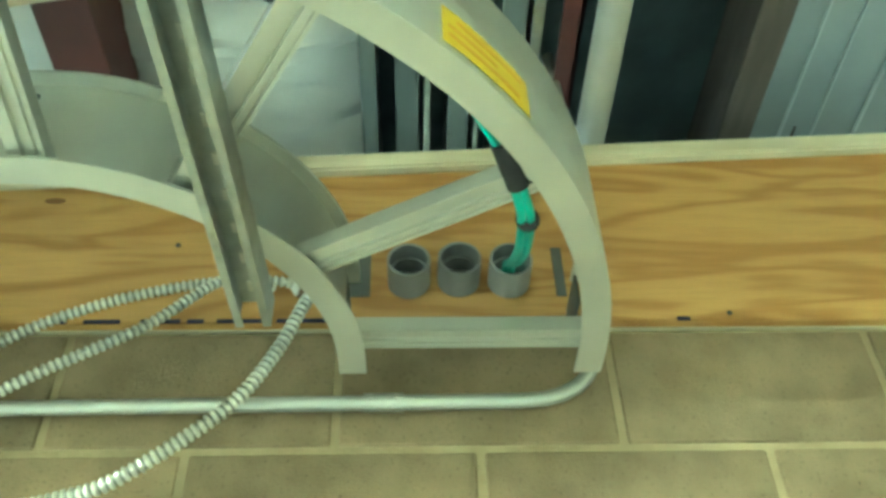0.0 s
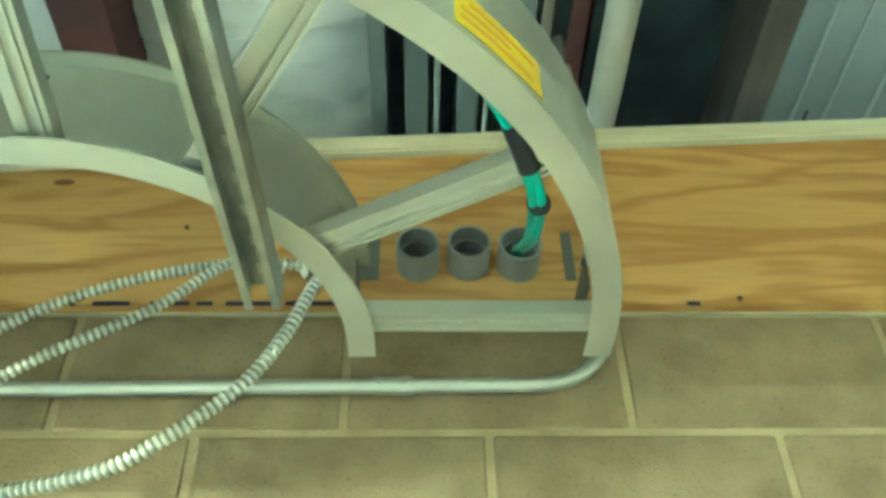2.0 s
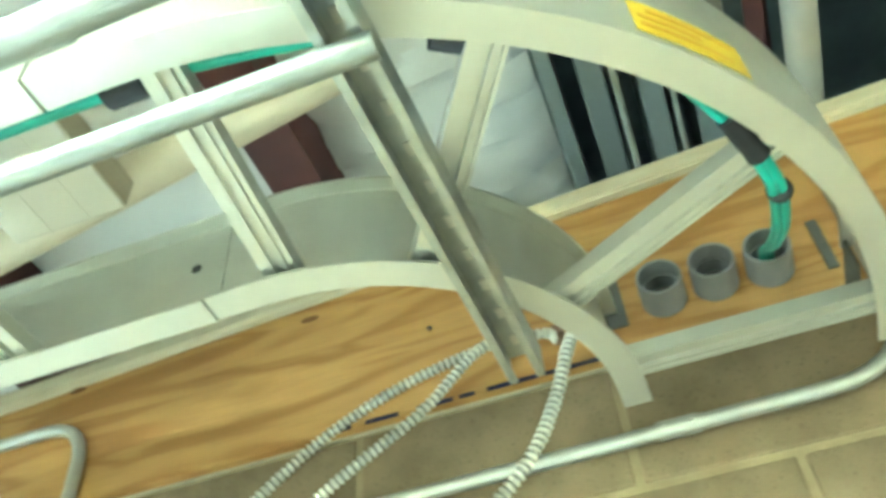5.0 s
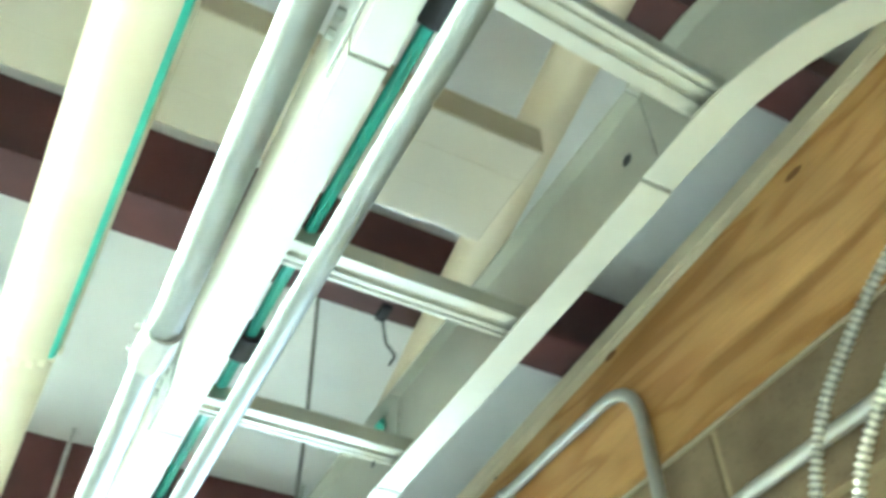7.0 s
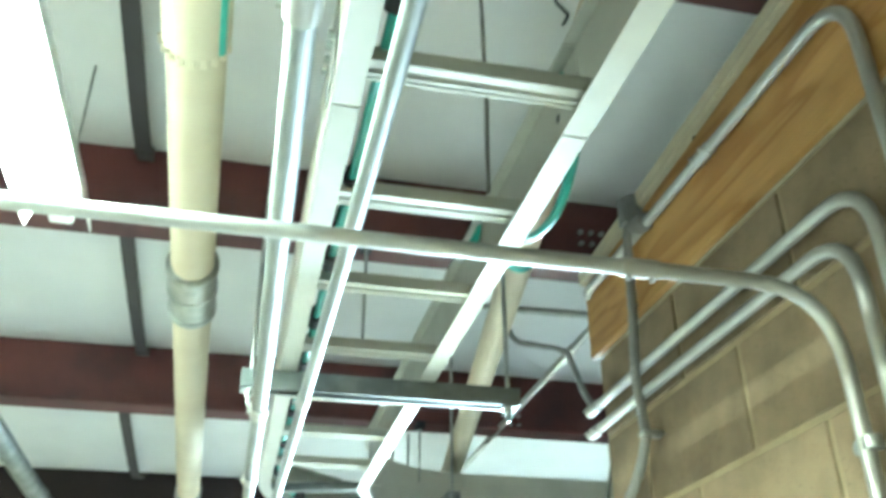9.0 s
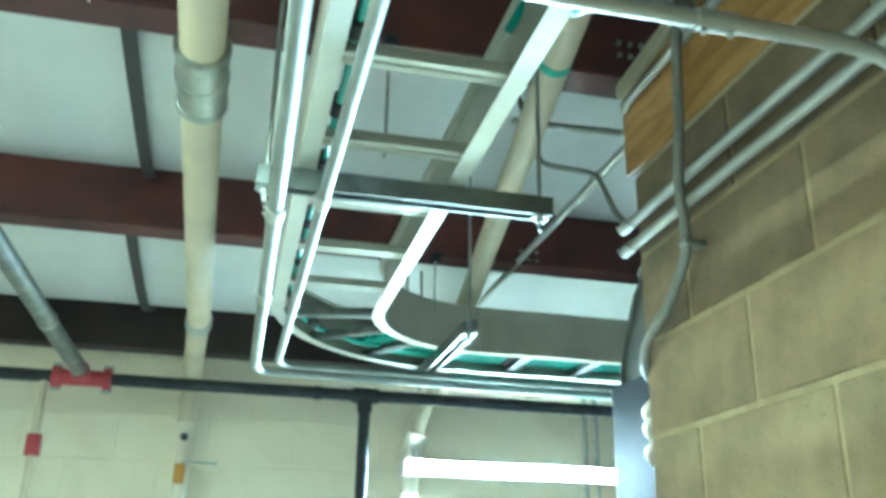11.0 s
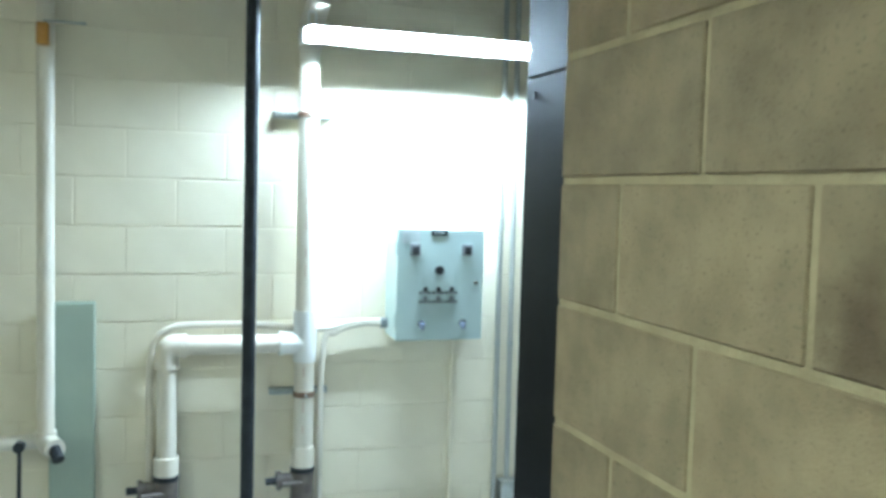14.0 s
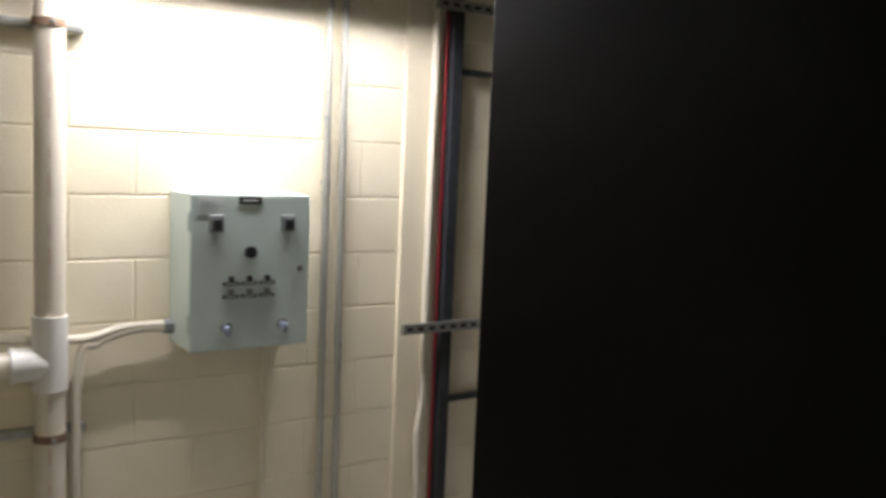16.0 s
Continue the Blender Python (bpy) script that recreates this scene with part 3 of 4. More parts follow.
conduit([(1.16, -0.026, -0.1), (1.165, -0.026, 2.287), (2.415, -0.026, 2.296), (2.422, -0.05, 2.83), (2.40, -0.09, 3.02)], 0.0108, "steel conduit along the blocks, turning up past the plywood", 0.12,
        couplings=(((2.101, -0.026, 2.294), (1, 0, 0)),))
conduit([(0.0, 0.04, 2.60), (-0.12, 0.035, 2.62), (-0.13, -0.26, 2.62)], 0.010, "short strut arm off the wall end", 0.02, M_GALV)
conduit([(0.01, -0.03, 2.306), (-0.12, 0.0, 2.40), (-0.32, 0.045, 2.60), (-0.34, -0.112, 2.62), (-0.36, -0.2, 2.95)], 0.008, "thin conduit from the wall end up to the roof", 0.05, M_CABLE)


def even_path(points, step):
    """A smooth path with points at even steps along it."""
    fine = smooth_path(points, 400)
    out, want, gone = [Vector(fine[0])], step, 0.0
    for a, b in zip(fine, fine[1:]):
        a, b = Vector(a), Vector(b)
        d = (b - a).length
        while d and gone + d >= want:
            out.append(a.lerp(b, (want - gone) / d))
            want += step
        gone += d
    return out


def flex(points, radius, label, mat=None):
    ob = thing("armoured_cable", label, "cable", "armoured cables")
    part("corrugated_sheath", tube(even_path(points, 0.0024), radius * 0.68, 10, ripple=radius * 0.42), mat or M_FLEX, ob, smooth=False)
    part("liner", tube(even_path(points, 0.02), radius * 0.80, 10), M_CABLE, ob)
    return ob


flex([(1.965, -0.02, 2.500), (1.950, -0.058, 2.488), (1.862, -0.07, 2.482), (1.705, -0.075, 2.440), (1.560, -0.07, 2.370), (1.43, -0.07, 2.24), (1.36, -0.06, 2.0), (1.34, -0.05, 1.5), (1.34, -0.05, 0.6), (1.34, -0.05, -0.1)], 0.0078, "corrugated steel armoured cable hanging in front of plywood")
flex([(1.93, -0.04, 2.494), (1.862, -0.085, 2.470), (1.765, -0.10, 2.372), (1.600, -0.10, 2.268), (1.47, -0.09, 2.14), (1.41, -0.07, 1.9), (1.40, -0.05, 1.5), (1.40, -0.05, 0.6), (1.40, -0.05, -0.1)], 0.0078, "corrugated steel armoured cable hanging in front of plywood")
flex([(2.060, -0.03, 2.60), (2.022, -0.075, 2.50), (1.990, -0.10, 2.420), (1.955, -0.10, 2.330), (1.900, -0.10, 2.242), (1.780, -0.09, 2.150), (1.700, -0.08, 2.125), (1.56, -0.06, 2.10), (1.46, -0.05, 2.0), (1.45, -0.05, 1.5), (1.45, -0.05, 0.6), (1.45, -0.05, -0.1)], 0.0092, "thicker armoured cable looping down the block wall")
for x, z in ((1.968, 2.50), (1.996, 2.503)):
    c = thing("cable_connector", "steel cable connector screwed into the plywood", "connector", "cable connectors")
    part("body", disc((x, -0.045, z), (0, 1, 0), 0.011, 0.0265, 10), M_RUST, c)

# dark flexible conduit at the wall's end
flexd = thing("flexible_conduit", "grey liquid-tight flexible conduit dropping down the wall end", "conduit")
part("sheath", tube(smooth_path([(0.352, -0.034, 2.66), (0.335, -0.05, 2.60), (0.316, -0.05, 2.42), (0.290, -0.048, 2.285), (0.284, -0.04, 2.21), (0.268, -0.034, 2.145), (0.195, -0.034, 2.075),
                                 (0.07, -0.032, 2.01), (-0.02, 0.02, 1.96), (-0.03, 0.11, 1.93)], 240), 0.0102, 12, ripple=0.0012), M_CABLE, flexd)
part("clamp", box((0.266, -0.046, 2.158), (0.292, -0.0, 2.169), 0.002), M_GALV, flexd)
jb = thing("junction_fitting", "dark grey conduit fitting on the plywood", "fitting")
part("body", tube(fillet([(0.40, -0.034, 2.61), (0.352, -0.034, 2.615), (0.345, -0.036, 2.70)], 0.03), 0.021, 14), M_CABLE, jb)
part("cover", box((0.33, -0.066, 2.625), (0.362, -0.055, 2.695), 0.003), M_CABLE, jb)

# three sleeves in the plywood
for i, (x, z) in enumerate(((2.136, 2.520), (2.2145, 2.523), (2.294, 2.520))):
    s = thing("conduit_sleeve", "short grey plastic conduit sleeve through the plywood", "sleeve", "three grey sleeves")
    part("body", tube([(x, -0.074, z), (x, -0.0182, z)], 0.0335, 32, inner=0.0295), M_GREYPVC, s)
    part("inner_pipe", tube([(x, -0.046, z), (x, -0.0181, z)], 0.0293, 32, inner=0.0262), M_GREYPVC, s)
    part("bore", disc((x, -0.0192, z), (0, 1, 0), 0.0262, 0.0008, 24), M_DARKPLASTIC, s)


# ---- aqua fibre bundle ----
bundle = thing("fibre_cable_bundle", "aqua green fibre cables strapped along the tray", "cable")
run = [(-1.36, 0.9, 2.345), (-1.38, 0.2, 2.34), (-1.36, -0.2, 2.322), (-1.18, -0.58, 2.322), (-0.80, -0.728, 2.322), (0.0, -0.736, 2.322), (0.9, -0.736, 2.324), (1.62, -0.734, 2.324),
       (1.80, -0.728, 2.324), (2.00, -0.685, 2.324), (2.15, -0.600, 2.330), (2.235, -0.490, 2.312), (2.260, -0.425, 2.302), (2.270, -0.381, 2.308), (2.279, -0.28, 2.355), (2.284, -0.17, 2.43), (2.288, -0.09, 2.495), (2.292, -0.03, 2.52)]
for dx, dz in ((-0.0052, 0.0), (0.0052, 0.001)):
    part("fibre_cable", tube([p + Vector((dx, dx * 0.3, dz)) for p in smooth_path(run, 130)], 0.0054, 10), M_AQUA, bundle)
for p, q, r in (((2.234, -0.494, 2.313), (2.256, -0.440, 2.304), 0.0128), ((2.271, -0.3845, 2.308), (2.273, -0.3775, 2.311), 0.0138), ((2.045, -0.655, 2.328), (2.00, -0.683, 2.328), 0.02),
                ((1.74, -0.734, 2.328), (1.70, -0.734, 2.328), 0.018), ((1.25, -0.736, 2.328), (1.21, -0.736, 2.328), 0.018), ((0.62, -0.736, 2.328), (0.58, -0.736, 2.328), 0.018),
                ((0.14, -0.736, 2.328), (0.10, -0.736, 2.328), 0.018), ((-0.45, -0.736, 2.328), (-0.49, -0.736, 2.328), 0.018), ((-1.05, -0.66, 2.328), (-1.09, -0.64, 2.328), 0.018),
                ((-1.36, -0.15, 2.328), (-1.37, -0.11, 2.328), 0.018), ((0.86, -0.736, 2.328), (0.82, -0.736, 2.328), 0.018), ((0.37, -0.736, 2.328), (0.33, -0.736, 2.328), 0.018),
                ((-0.18, -0.736, 2.328), (-0.22, -0.736, 2.328), 0.018), ((-0.75, -0.734, 2.328), (-0.79, -0.734, 2.328), 0.018)):
    part("strap", tube([p, q], r, 12), M_BLACK, bundle)
layer = thing("fibre_cable_layer", "aqua fibre cables lying side by side in the tray leg", "cable")
for k in range(10):
    x = -1.465 + 0.029 * k
    r = FR_IN + 0.035 + 0.029 * (9 - k)
    pts = [(x, 0.94, 2.338), (x, 0.2, 2.336)] + [(FX + r * math.cos(radians(a)), FY + r * math.sin(radians(a)), 2.336) for a in (-178, -160, -142)]
    part("fibre_cable", tube(smooth_path(pts, 40), 0.012, 8), M_AQUA, layer)
for y in (0.12, 0.46, 0.75):
    part("strap", box((-1.48, y - 0.012, 2.322), (-1.19, y + 0.012, 2.352), 0.003), M_BLACK, layer)
loop = thing("fibre_cable_loop", "aqua fibre cable looped beside the tray rail", "cable")
part("cable", tube(smooth_path([(1.02, -0.47, 2.42), (0.98, -0.435, 2.465), (0.93, -0.41, 2.40), (0.80, -0.40, 2.345), (0.66, -0.41, 2.37), (0.58, -0.44, 2.465), (0.54, -0.48, 2.40)], 50), 0.008, 8), M_AQUA, loop)

# ---- overhead pipes ----
def big_pipe(points, radius, label, mat, bend=0.1, couplings=(), cpl_mat=None, name="pipe", cpl_len=0.05, scale=1.16):
    ob = thing(name, label, "pipe", "service pipes")
    part("pipe", tube(fillet(points, bend), radius, 24), mat, ob)
    for c, axis in couplings:
        c, a = Vector(c), Vector(axis).normalized()
        bm = tube([c - a * cpl_len, c - a * (cpl_len - 0.012), c - a * (cpl_len - 0.0125), c + a * (cpl_len - 0.0125), c + a * (cpl_len - 0.012), c + a * cpl_len], radius * scale, 24)
        part("coupling", bm, cpl_mat or mat, ob)
    return ob


over = big_pipe([(4.6, -0.89, 2.475), (-1.62, -1.03, 2.455), (-2.49, -1.075, 2.445), (-2.49, -1.075, 2.20)], 0.043, "beige covered overhead pipe bending down at the painted wall", M_BEIGE, 0.12,
         couplings=(((-1.66, -1.032, 2.455), (1, 0.05, 0)),), cpl_mat=M_GALV)
part("coupling", tube([(0.275, -0.987, 2.4608), (0.268, -0.9872, 2.4608), (0.238, -0.9878, 2.4607), (0.236, -0.9878, 2.4607), (0.094, -0.991, 2.4602), (0.092, -0.991, 2.4602), (0.057, -0.9918, 2.4601), (0.050, -0.992, 2.4601)], 0.0505, 24), M_GALV, over, "long galvanized coupling sleeve")
for x in (0.262, 0.165, 0.064):
    part("clamp_band", tube([(x + 0.009, -0.9893 + (x - 0.169) * 0.0225, 2.4604), (x - 0.009, -0.9897 + (x - 0.169) * 0.0225, 2.4604)], 0.0535, 24), M_GALV, over)
jacket = tube([(0.955, -0.9720, 2.463), (0.962, -0.9719, 2.463), (1.4, -0.9620, 2.4645), (4.5, -0.8922, 2.4745)], 0.0475, 24, inner=0.0436)
part("jacket", jacket, M_JACKET, over, "cream pipe jacket with a ragged cut end")
part("jacket_edge", tube([(0.958, -0.9370, 2.436), (1.4, -0.9270, 2.4375), (2.6, -0.9000, 2.4415)], 0.0075, 8), M_AQUA, over, "aqua green edge strip of the jacket")
for k in range(9):
    a = math.radians(190 + 20 * k)
    part("torn_scrap", box((0.938, -0.9724 + 0.046 * math.cos(a) - 0.005, 2.463 + 0.046 * math.sin(a) - 0.002), (0.957, -0.9724 + 0.046 * math.cos(a) + 0.004, 2.463 + 0.046 * math.sin(a) + 0.002), 0.001), M_JACKET, over, smooth=False)
left_pipe = big_pipe([(-2.49, -1.075, 2.22), (-2.49, -1.075, 0.37)], 0.034, "white plastic pipe down the painted wall with orange valve", M_WHITEPVC,
                     couplings=(((-2.49, -1.075, 2.20), (0, 0, 1)),))
part("elbow", tube(fillet([(-2.49, -1.075, 0.39), (-2.49, -1.075, 0.345), (-2.40, -1.03, 0.335)], 0.04), 0.042, 18), M_WHITEPVC, left_pipe)
part("spout", tube([(-2.41, -1.035, 0.337), (-2.37, -1.015, 0.30)], 0.024, 14), M_BLACKIRON, left_pipe)
part("side_arm", tube([(-2.49, -1.09, 0.35), (-2.49, -1.26, 0.345)], 0.03, 14), M_WHITEPVC, left_pipe)
part("tap_knob", tube([(-2.45, -1.165, 0.345), (-2.41, -1.165, 0.345)], 0.022, 10), M_BLACKIRON, left_pipe)
part("drain_rod", tube([(-2.44, -1.165, 0.345), (-2.44, -1.17, -0.1)], 0.008, 8), M_BLACKIRON, left_pipe)
valve = part("valve_body", box((-2.445, -1.10, 1.925), (-2.40, -1.055, 2.01), 0.008), M_VALVE, left_pipe, "orange valve body")
part("lever", box((-2.43, -1.075, 2.012), (-2.415, -0.92, 2.022), 0.003), M_GALV, valve)
part("gauge_tap", disc((-2.45, -1.075, 2.13), (1, 0, 0), 0.016, 0.03, 12), M_BLACKIRON, left_pipe)

big_pipe([(1.80, -0.455, 2.74), (-1.35, -0.050, 2.535), (-2.40, 0.075, 2.46), (-2.47, 0.01, 2.28), (-2.50, -0.03, 2.05)], 0.037, "beige-white drain pipe crossing overhead and dropping down the wall", M_BEIGE, 0.14,
         couplings=(((0.14, -0.242, 2.632), (1, -0.129, 0.065)),), cpl_mat=M_AQUA, scale=1.04, cpl_len=0.012)

# discharge pipe with tee, branch and clamps
dis = thing("discharge_pipe", "white plastic discharge pipe with tee, elbows and steel clamps", "pipe", "service pipes")
part("riser", tube([(-2.50, -0.030, 2.06), (-2.50, -0.030, 0.12)], 0.0435, 24), M_WHITEPVC, dis)
part("tee", tube([(-2.50, -0.030, 0.865), (-2.50, -0.030, 0.64)], 0.050, 24), M_FITTING, dis)
part("tee_branch", tube([(-2.50, -0.030, 0.722), (-2.50, -0.135, 0.722)], 0.049, 24), M_FITTING, dis)
part("branch", tube(fillet([(-2.50, -0.12, 0.722), (-2.50, -0.608, 0.722), (-2.50, -0.608, 0.12)], 0.09), 0.040, 24), M_WHITEPVC, dis)
part("elbow", tube(fillet([(-2.50, -0.53, 0.722), (-2.50, -0.608, 0.722), (-2.50, -0.608, 0.63)], 0.075), 0.049, 24), M_WHITEPVC, dis)
part("upper_joint", tube(fillet([(-2.46, 0.0, 2.20), (-2.50, -0.03, 2.08), (-2.50, -0.030, 1.99)], 0.05), 0.051, 24), M_WHITEPVC, dis)
part("branch_rim", tube([(-2.50, -0.125, 0.722), (-2.50, -0.142, 0.722)], 0.053, 24), M_FITTING, dis)
part("elbow_rim", tube([(-2.50, -0.608, 0.628), (-2.50, -0.608, 0.645)], 0.052, 24), M_WHITEPVC, dis)
part("elbow_rim", tube([(-2.50, -0.528, 0.722), (-2.50, -0.545, 0.722)], 0.052, 24), M_WHITEPVC, dis)
for z, h in ((1.60, 0.05), (1.52, 0.035), (1.44, 0.06), (1.33, 0.03), (1.22, 0.07), (1.10, 0.04), (1.02, 0.05), (0.58, 0.04), (0.42, 0.05), (0.33, 0.03)):
    a = math.atan2(-0.55, 2.6)
    c, d = math.cos(a), math.sin(a)
    mark = bmesh.new()
    ends = [[mark.verts.new((-2.50 + 0.0439 * math.cos(a + u), -0.030 + 0.0439 * math.sin(a + u), v)) for u in (-0.06, 0.0, 0.06)] for v in (z, z + h)]
    for k in range(2):
        mark.faces.new((ends[0][k], ends[0][k + 1], ends[1][k + 1], ends[1][k]))
    bmesh.ops.solidify(mark, geom=mark.faces[:], thickness=0.0003)
    part("print_mark", mark, M_STAMP, dis, "faded red print", smooth=False)
for y, z in ((-0.030, 0.17), (-0.608, 0.16)):
    part("collar", tube([(-2.50, y, z), (-2.50, y, z + 0.09)], 0.051, 24), M_WHITEPVC, dis)
    v = part("check_valve", tube([(-2.50, y, -0.1), (-2.50, y, z - 0.12), (-2.50, y, z - 0.11), (-2.50, y, z)], 0.052, 20), M_CAST, dis, "brown cast iron check valve")
    part("lever", tube([(-2.46, y, z - 0.06), (-2.43, y - 0.10, z - 0.055)], 0.010, 10), M_CAST, v)
for y in (-0.030, -0.608):
    gv = part("gate_valve", tube([(-2.50, y + 0.04, 0.115), (-2.50, y - 0.10, 0.112)], 0.032, 18), M_CAST, dis, "brown valve body")
    part("knob", tube([(-2.50, y - 0.10, 0.112), (-2.50, y - 0.16, 0.11)], 0.016, 12), M_BLACKIRON, gv)
    part("collar", tube([(-2.50, y - 0.115, 0.112), (-2.50, y - 0.095, 0.112)], 0.042, 18), M_CAST, gv)
    part("rubber_ring", tube([(-2.50, y, 0.150), (-2.50, y, 0.172)], 0.054, 20), M_BLACKIRON, dis)
for z in (1.715, 0.497):
    c = part("clamp", tube([(-2.50, -0.030, z - 0.012), (-2.50, -0.030, z + 0.012)], 0.0475, 24), M_RUST, dis, "rusty strut clamp")
    part("strut_stub", box((-2.588, -0.175, z - 0.013), (-2.55, 0.082, z + 0.013), 0.002), M_GALV, c)
    part("bolt", tube([(-2.455, -0.03, z), (-2.43, -0.03, z)], 0.007, 8), M_GALV, c)

# black iron pipes in front of the painted wall
iron = thing("sprinkler_pipe", "black iron pipe along the painted wall with a drop", "pipe", "service pipes")
part("main", tube([(-2.2, -2.9, 2.318), (-2.2, 1.6, 2.318)], 0.0265, 20), M_BLACKIRON, iron)
part("drop", tube([(-2.2, -0.300, 2.318), (-2.2, -0.300, -0.08)], 0.0265, 20), M_BLACKIRON, iron)
part("tee", tube([(-2.2, -0.358, 2.318), (-2.2, -0.242, 2.318)], 0.035, 20, tube([(-2.2, -0.300, 2.318), (-2.2, -0.300, 2.245)], 0.034, 20)), M_BLACKIRON, iron)
part("hanger_ring", tube([(-2.2, -0.53, 2.318), (-2.2, -0.50, 2.318)], 0.032, 16), M_BLACKIRON, iron)
for y in (-1.402, -1.604):
    part("flange", tube([(-2.2, y + 0.016, 2.318), (-2.2, y + 0.012, 2.318), (-2.2, y - 0.012, 2.318), (-2.2, y - 0.016, 2.318)], 0.046, 20), M_REDPAINT, iron, "red painted grooved coupling")
    for dz in (-0.052, 0.052):
        part("bolt", tube([(-2.2, y + 0.020, 2.318 + dz), (-2.2, y - 0.020, 2.318 + dz)], 0.007, 8), M_GALV, iron)
part("red_body", tube([(-2.2, -1.418, 2.318), (-2.2, -1.588, 2.318)], 0.034, 18), M_REDPAINT, iron, "red painted tee body")
part("red_collar", tube([(-2.17, -1.507, 2.329), (-2.125, -1.510, 2.341)], 0.040, 18), M_REDPAINT, iron, "red painted branch outlet")
branch = part("branch", tube([(-2.14, -1.509, 2.337), (-1.552, -1.556, 2.40), (-0.3, -1.66, 2.535)], 0.034, 20), M_STEEL, iron, "dull galvanized branch pipe")
part("joint_ring", tube([(-1.592, -1.553, 2.3957), (-1.578, -1.554, 2.3972)], 0.0375, 20), M_GALV, branch)
part("drain_stub", tube([(-2.2, -1.65, 2.31), (-2.2, -1.65, 1.78)], 0.017, 16), M_BEIGE, iron, "cream painted drain pipe")
part("drain_valve", tube([(-2.2, -1.65, 2.075), (-2.2, -1.65, 2.070), (-2.2, -1.65, 1.995), (-2.2, -1.65, 1.990)], 0.030, 18), M_REDPAINT, iron, "red painted drain valve")
part("base_flange", tube([(-2.2, -0.300, -0.1), (-2.2, -0.300, -0.078)], 0.06, 20), M_BLACKIRON, iron)


# ---- strip lamps ----
def strip_lamp(start, end, axis_mat, label, across, lip):
    """An industrial strip lamp with a hood, hung with its tube below."""
    s, e = Vector(start), Vector(end)
    a = (e - s).normalized()
    w = Vector(across)
    ob = thing("strip_lamp", label, "lamp")
    bm = bmesh.new()
    prof = [(-0.062, lip), (-0.035, 0.045), (0.035, 0.045), (0.062, lip), (0.059, lip - 0.002), (0.033, 0.040), (-0.033, 0.040), (-0.059, lip - 0.002)]
    rings = [[bm.verts.new(p + w * u + Vector((0, 0, v))) for u, v in prof] for p in (s, e)]
    for k in range(8):
        bm.faces.new((rings[0][k], rings[0][(k + 1) % 8], rings[1][(k + 1) % 8], rings[1][k]))
    bm.faces.new(rings[0][::-1])
    bm.faces.new(rings[1])
    bmesh.ops.recalc_face_normals(bm, faces=bm.faces[:])
    part("hood", bm, M_ENAMEL, ob, smooth=False)
    part("tube", tube([s + a * 0.03 + Vector((0, 0, -0.012)), e - a * 0.03 + Vector((0, 0, -0.012))], 0.019, 16), axis_mat, ob, "bright fluorescent tube")
    for p in (s, e):
        part("end_socket", box(tuple(p + Vector((-0.022, -0.022, -0.036))), tuple(p + Vector((0.022, 0.022, 0.044))), 0.004), M_ENAMEL, ob)
        part("chain", tube([p + Vector((0, 0, 0.044)), p + Vector((0, 0, roof_z(p.x) + 0.15 - p.z))], 0.003, 6), M_GALV, ob)
    return ob


wl = thing("wall_strip_lamp", "white fluorescent strip lamp with bare glowing tube beside the painted wall", "lamp")
part("housing", box((-2.385, -0.082, 2.001), (-2.348, 1.135, 2.056), 0.003), M_ENAMEL, wl, smooth=False)
part("top_plate", box((-2.346, -0.082, 2.0505), (-2.235, 1.135, 2.0555), 0.002), M_GREYPLASTIC, wl, smooth=False)
part("tube", tube([(-2.322, -0.074, 2.034), (-2.322, 1.127, 2.034)], 0.0140, 20), M_TUBE, wl, "glowing fluorescent tube")
for y in (-0.088, 1.141):
    part("end_cap", box((-2.387, y - 0.006, 1.992), (-2.300, y + 0.006, 2.058), 0.003), M_ENAMEL, wl, smooth=False)
part("bracket", box((-2.589, 0.02, 2.0575), (-2.33, 0.05, 2.065), 0.002), M_GALV, wl, smooth=False)
part("bracket", box((-2.589, 1.05, 2.0575), (-2.33, 1.08, 2.065), 0.002), M_GALV, wl, smooth=False)
part("pull_hook", tube(fillet([(-2.31, -0.067, 2.055), (-2.31, -0.067, 2.12), (-2.31, -0.037, 2.12), (-2.31, -0.037, 2.055)], 0.012), 0.006, 8), M_ENAMEL, wl)
# the second lamp, at y -2.75, is an unseen fill added behind the camera
for x, y, z, glow, lip in ((0.34, -1.24, 2.53, M_TUBE2, -0.058), (0.75, -2.75, 2.66, M_TUBE3, -0.024)):
    strip_lamp((x, y, z), (x + 1.22, y, z), glow, "white hooded fluorescent strip lamp overhead, the rear one an unseen fill", (0, 1, 0), lip)

# ---- control panel ----
cp = thing("control_panel", "grey-green steel control panel on the painted wall", "control panel")
part("body", box((-2.589, 0.352, 0.742), (-2.392, 0.746, 1.238), 0.004), M_PANEL, cp, smooth=False)
door = part("door", box((-2.391, 0.348, 0.740), (-2.378, 0.750, 1.236), 0.004), M_PANEL, cp, smooth=False)
for y in (0.428, 0.669):
    k = part("selector_plate", box((-2.3775, y - 0.024, 1.118), (-2.368, y + 0.024, 1.170), 0.003), M_GREYPLASTIC, door, "grey disconnect switch plate", smooth=False)
    part("selector_knob", box((-2.368, y - 0.015, 1.124), (-2.357, y + 0.015, 1.160), 0.004), M_DARKPLASTIC, k, smooth=False)
part("round_button", disc((-2.3775, 0.541, 1.053), (1, 0, 0), 0.019, 0.018, 24), M_DARKPLASTIC, door)
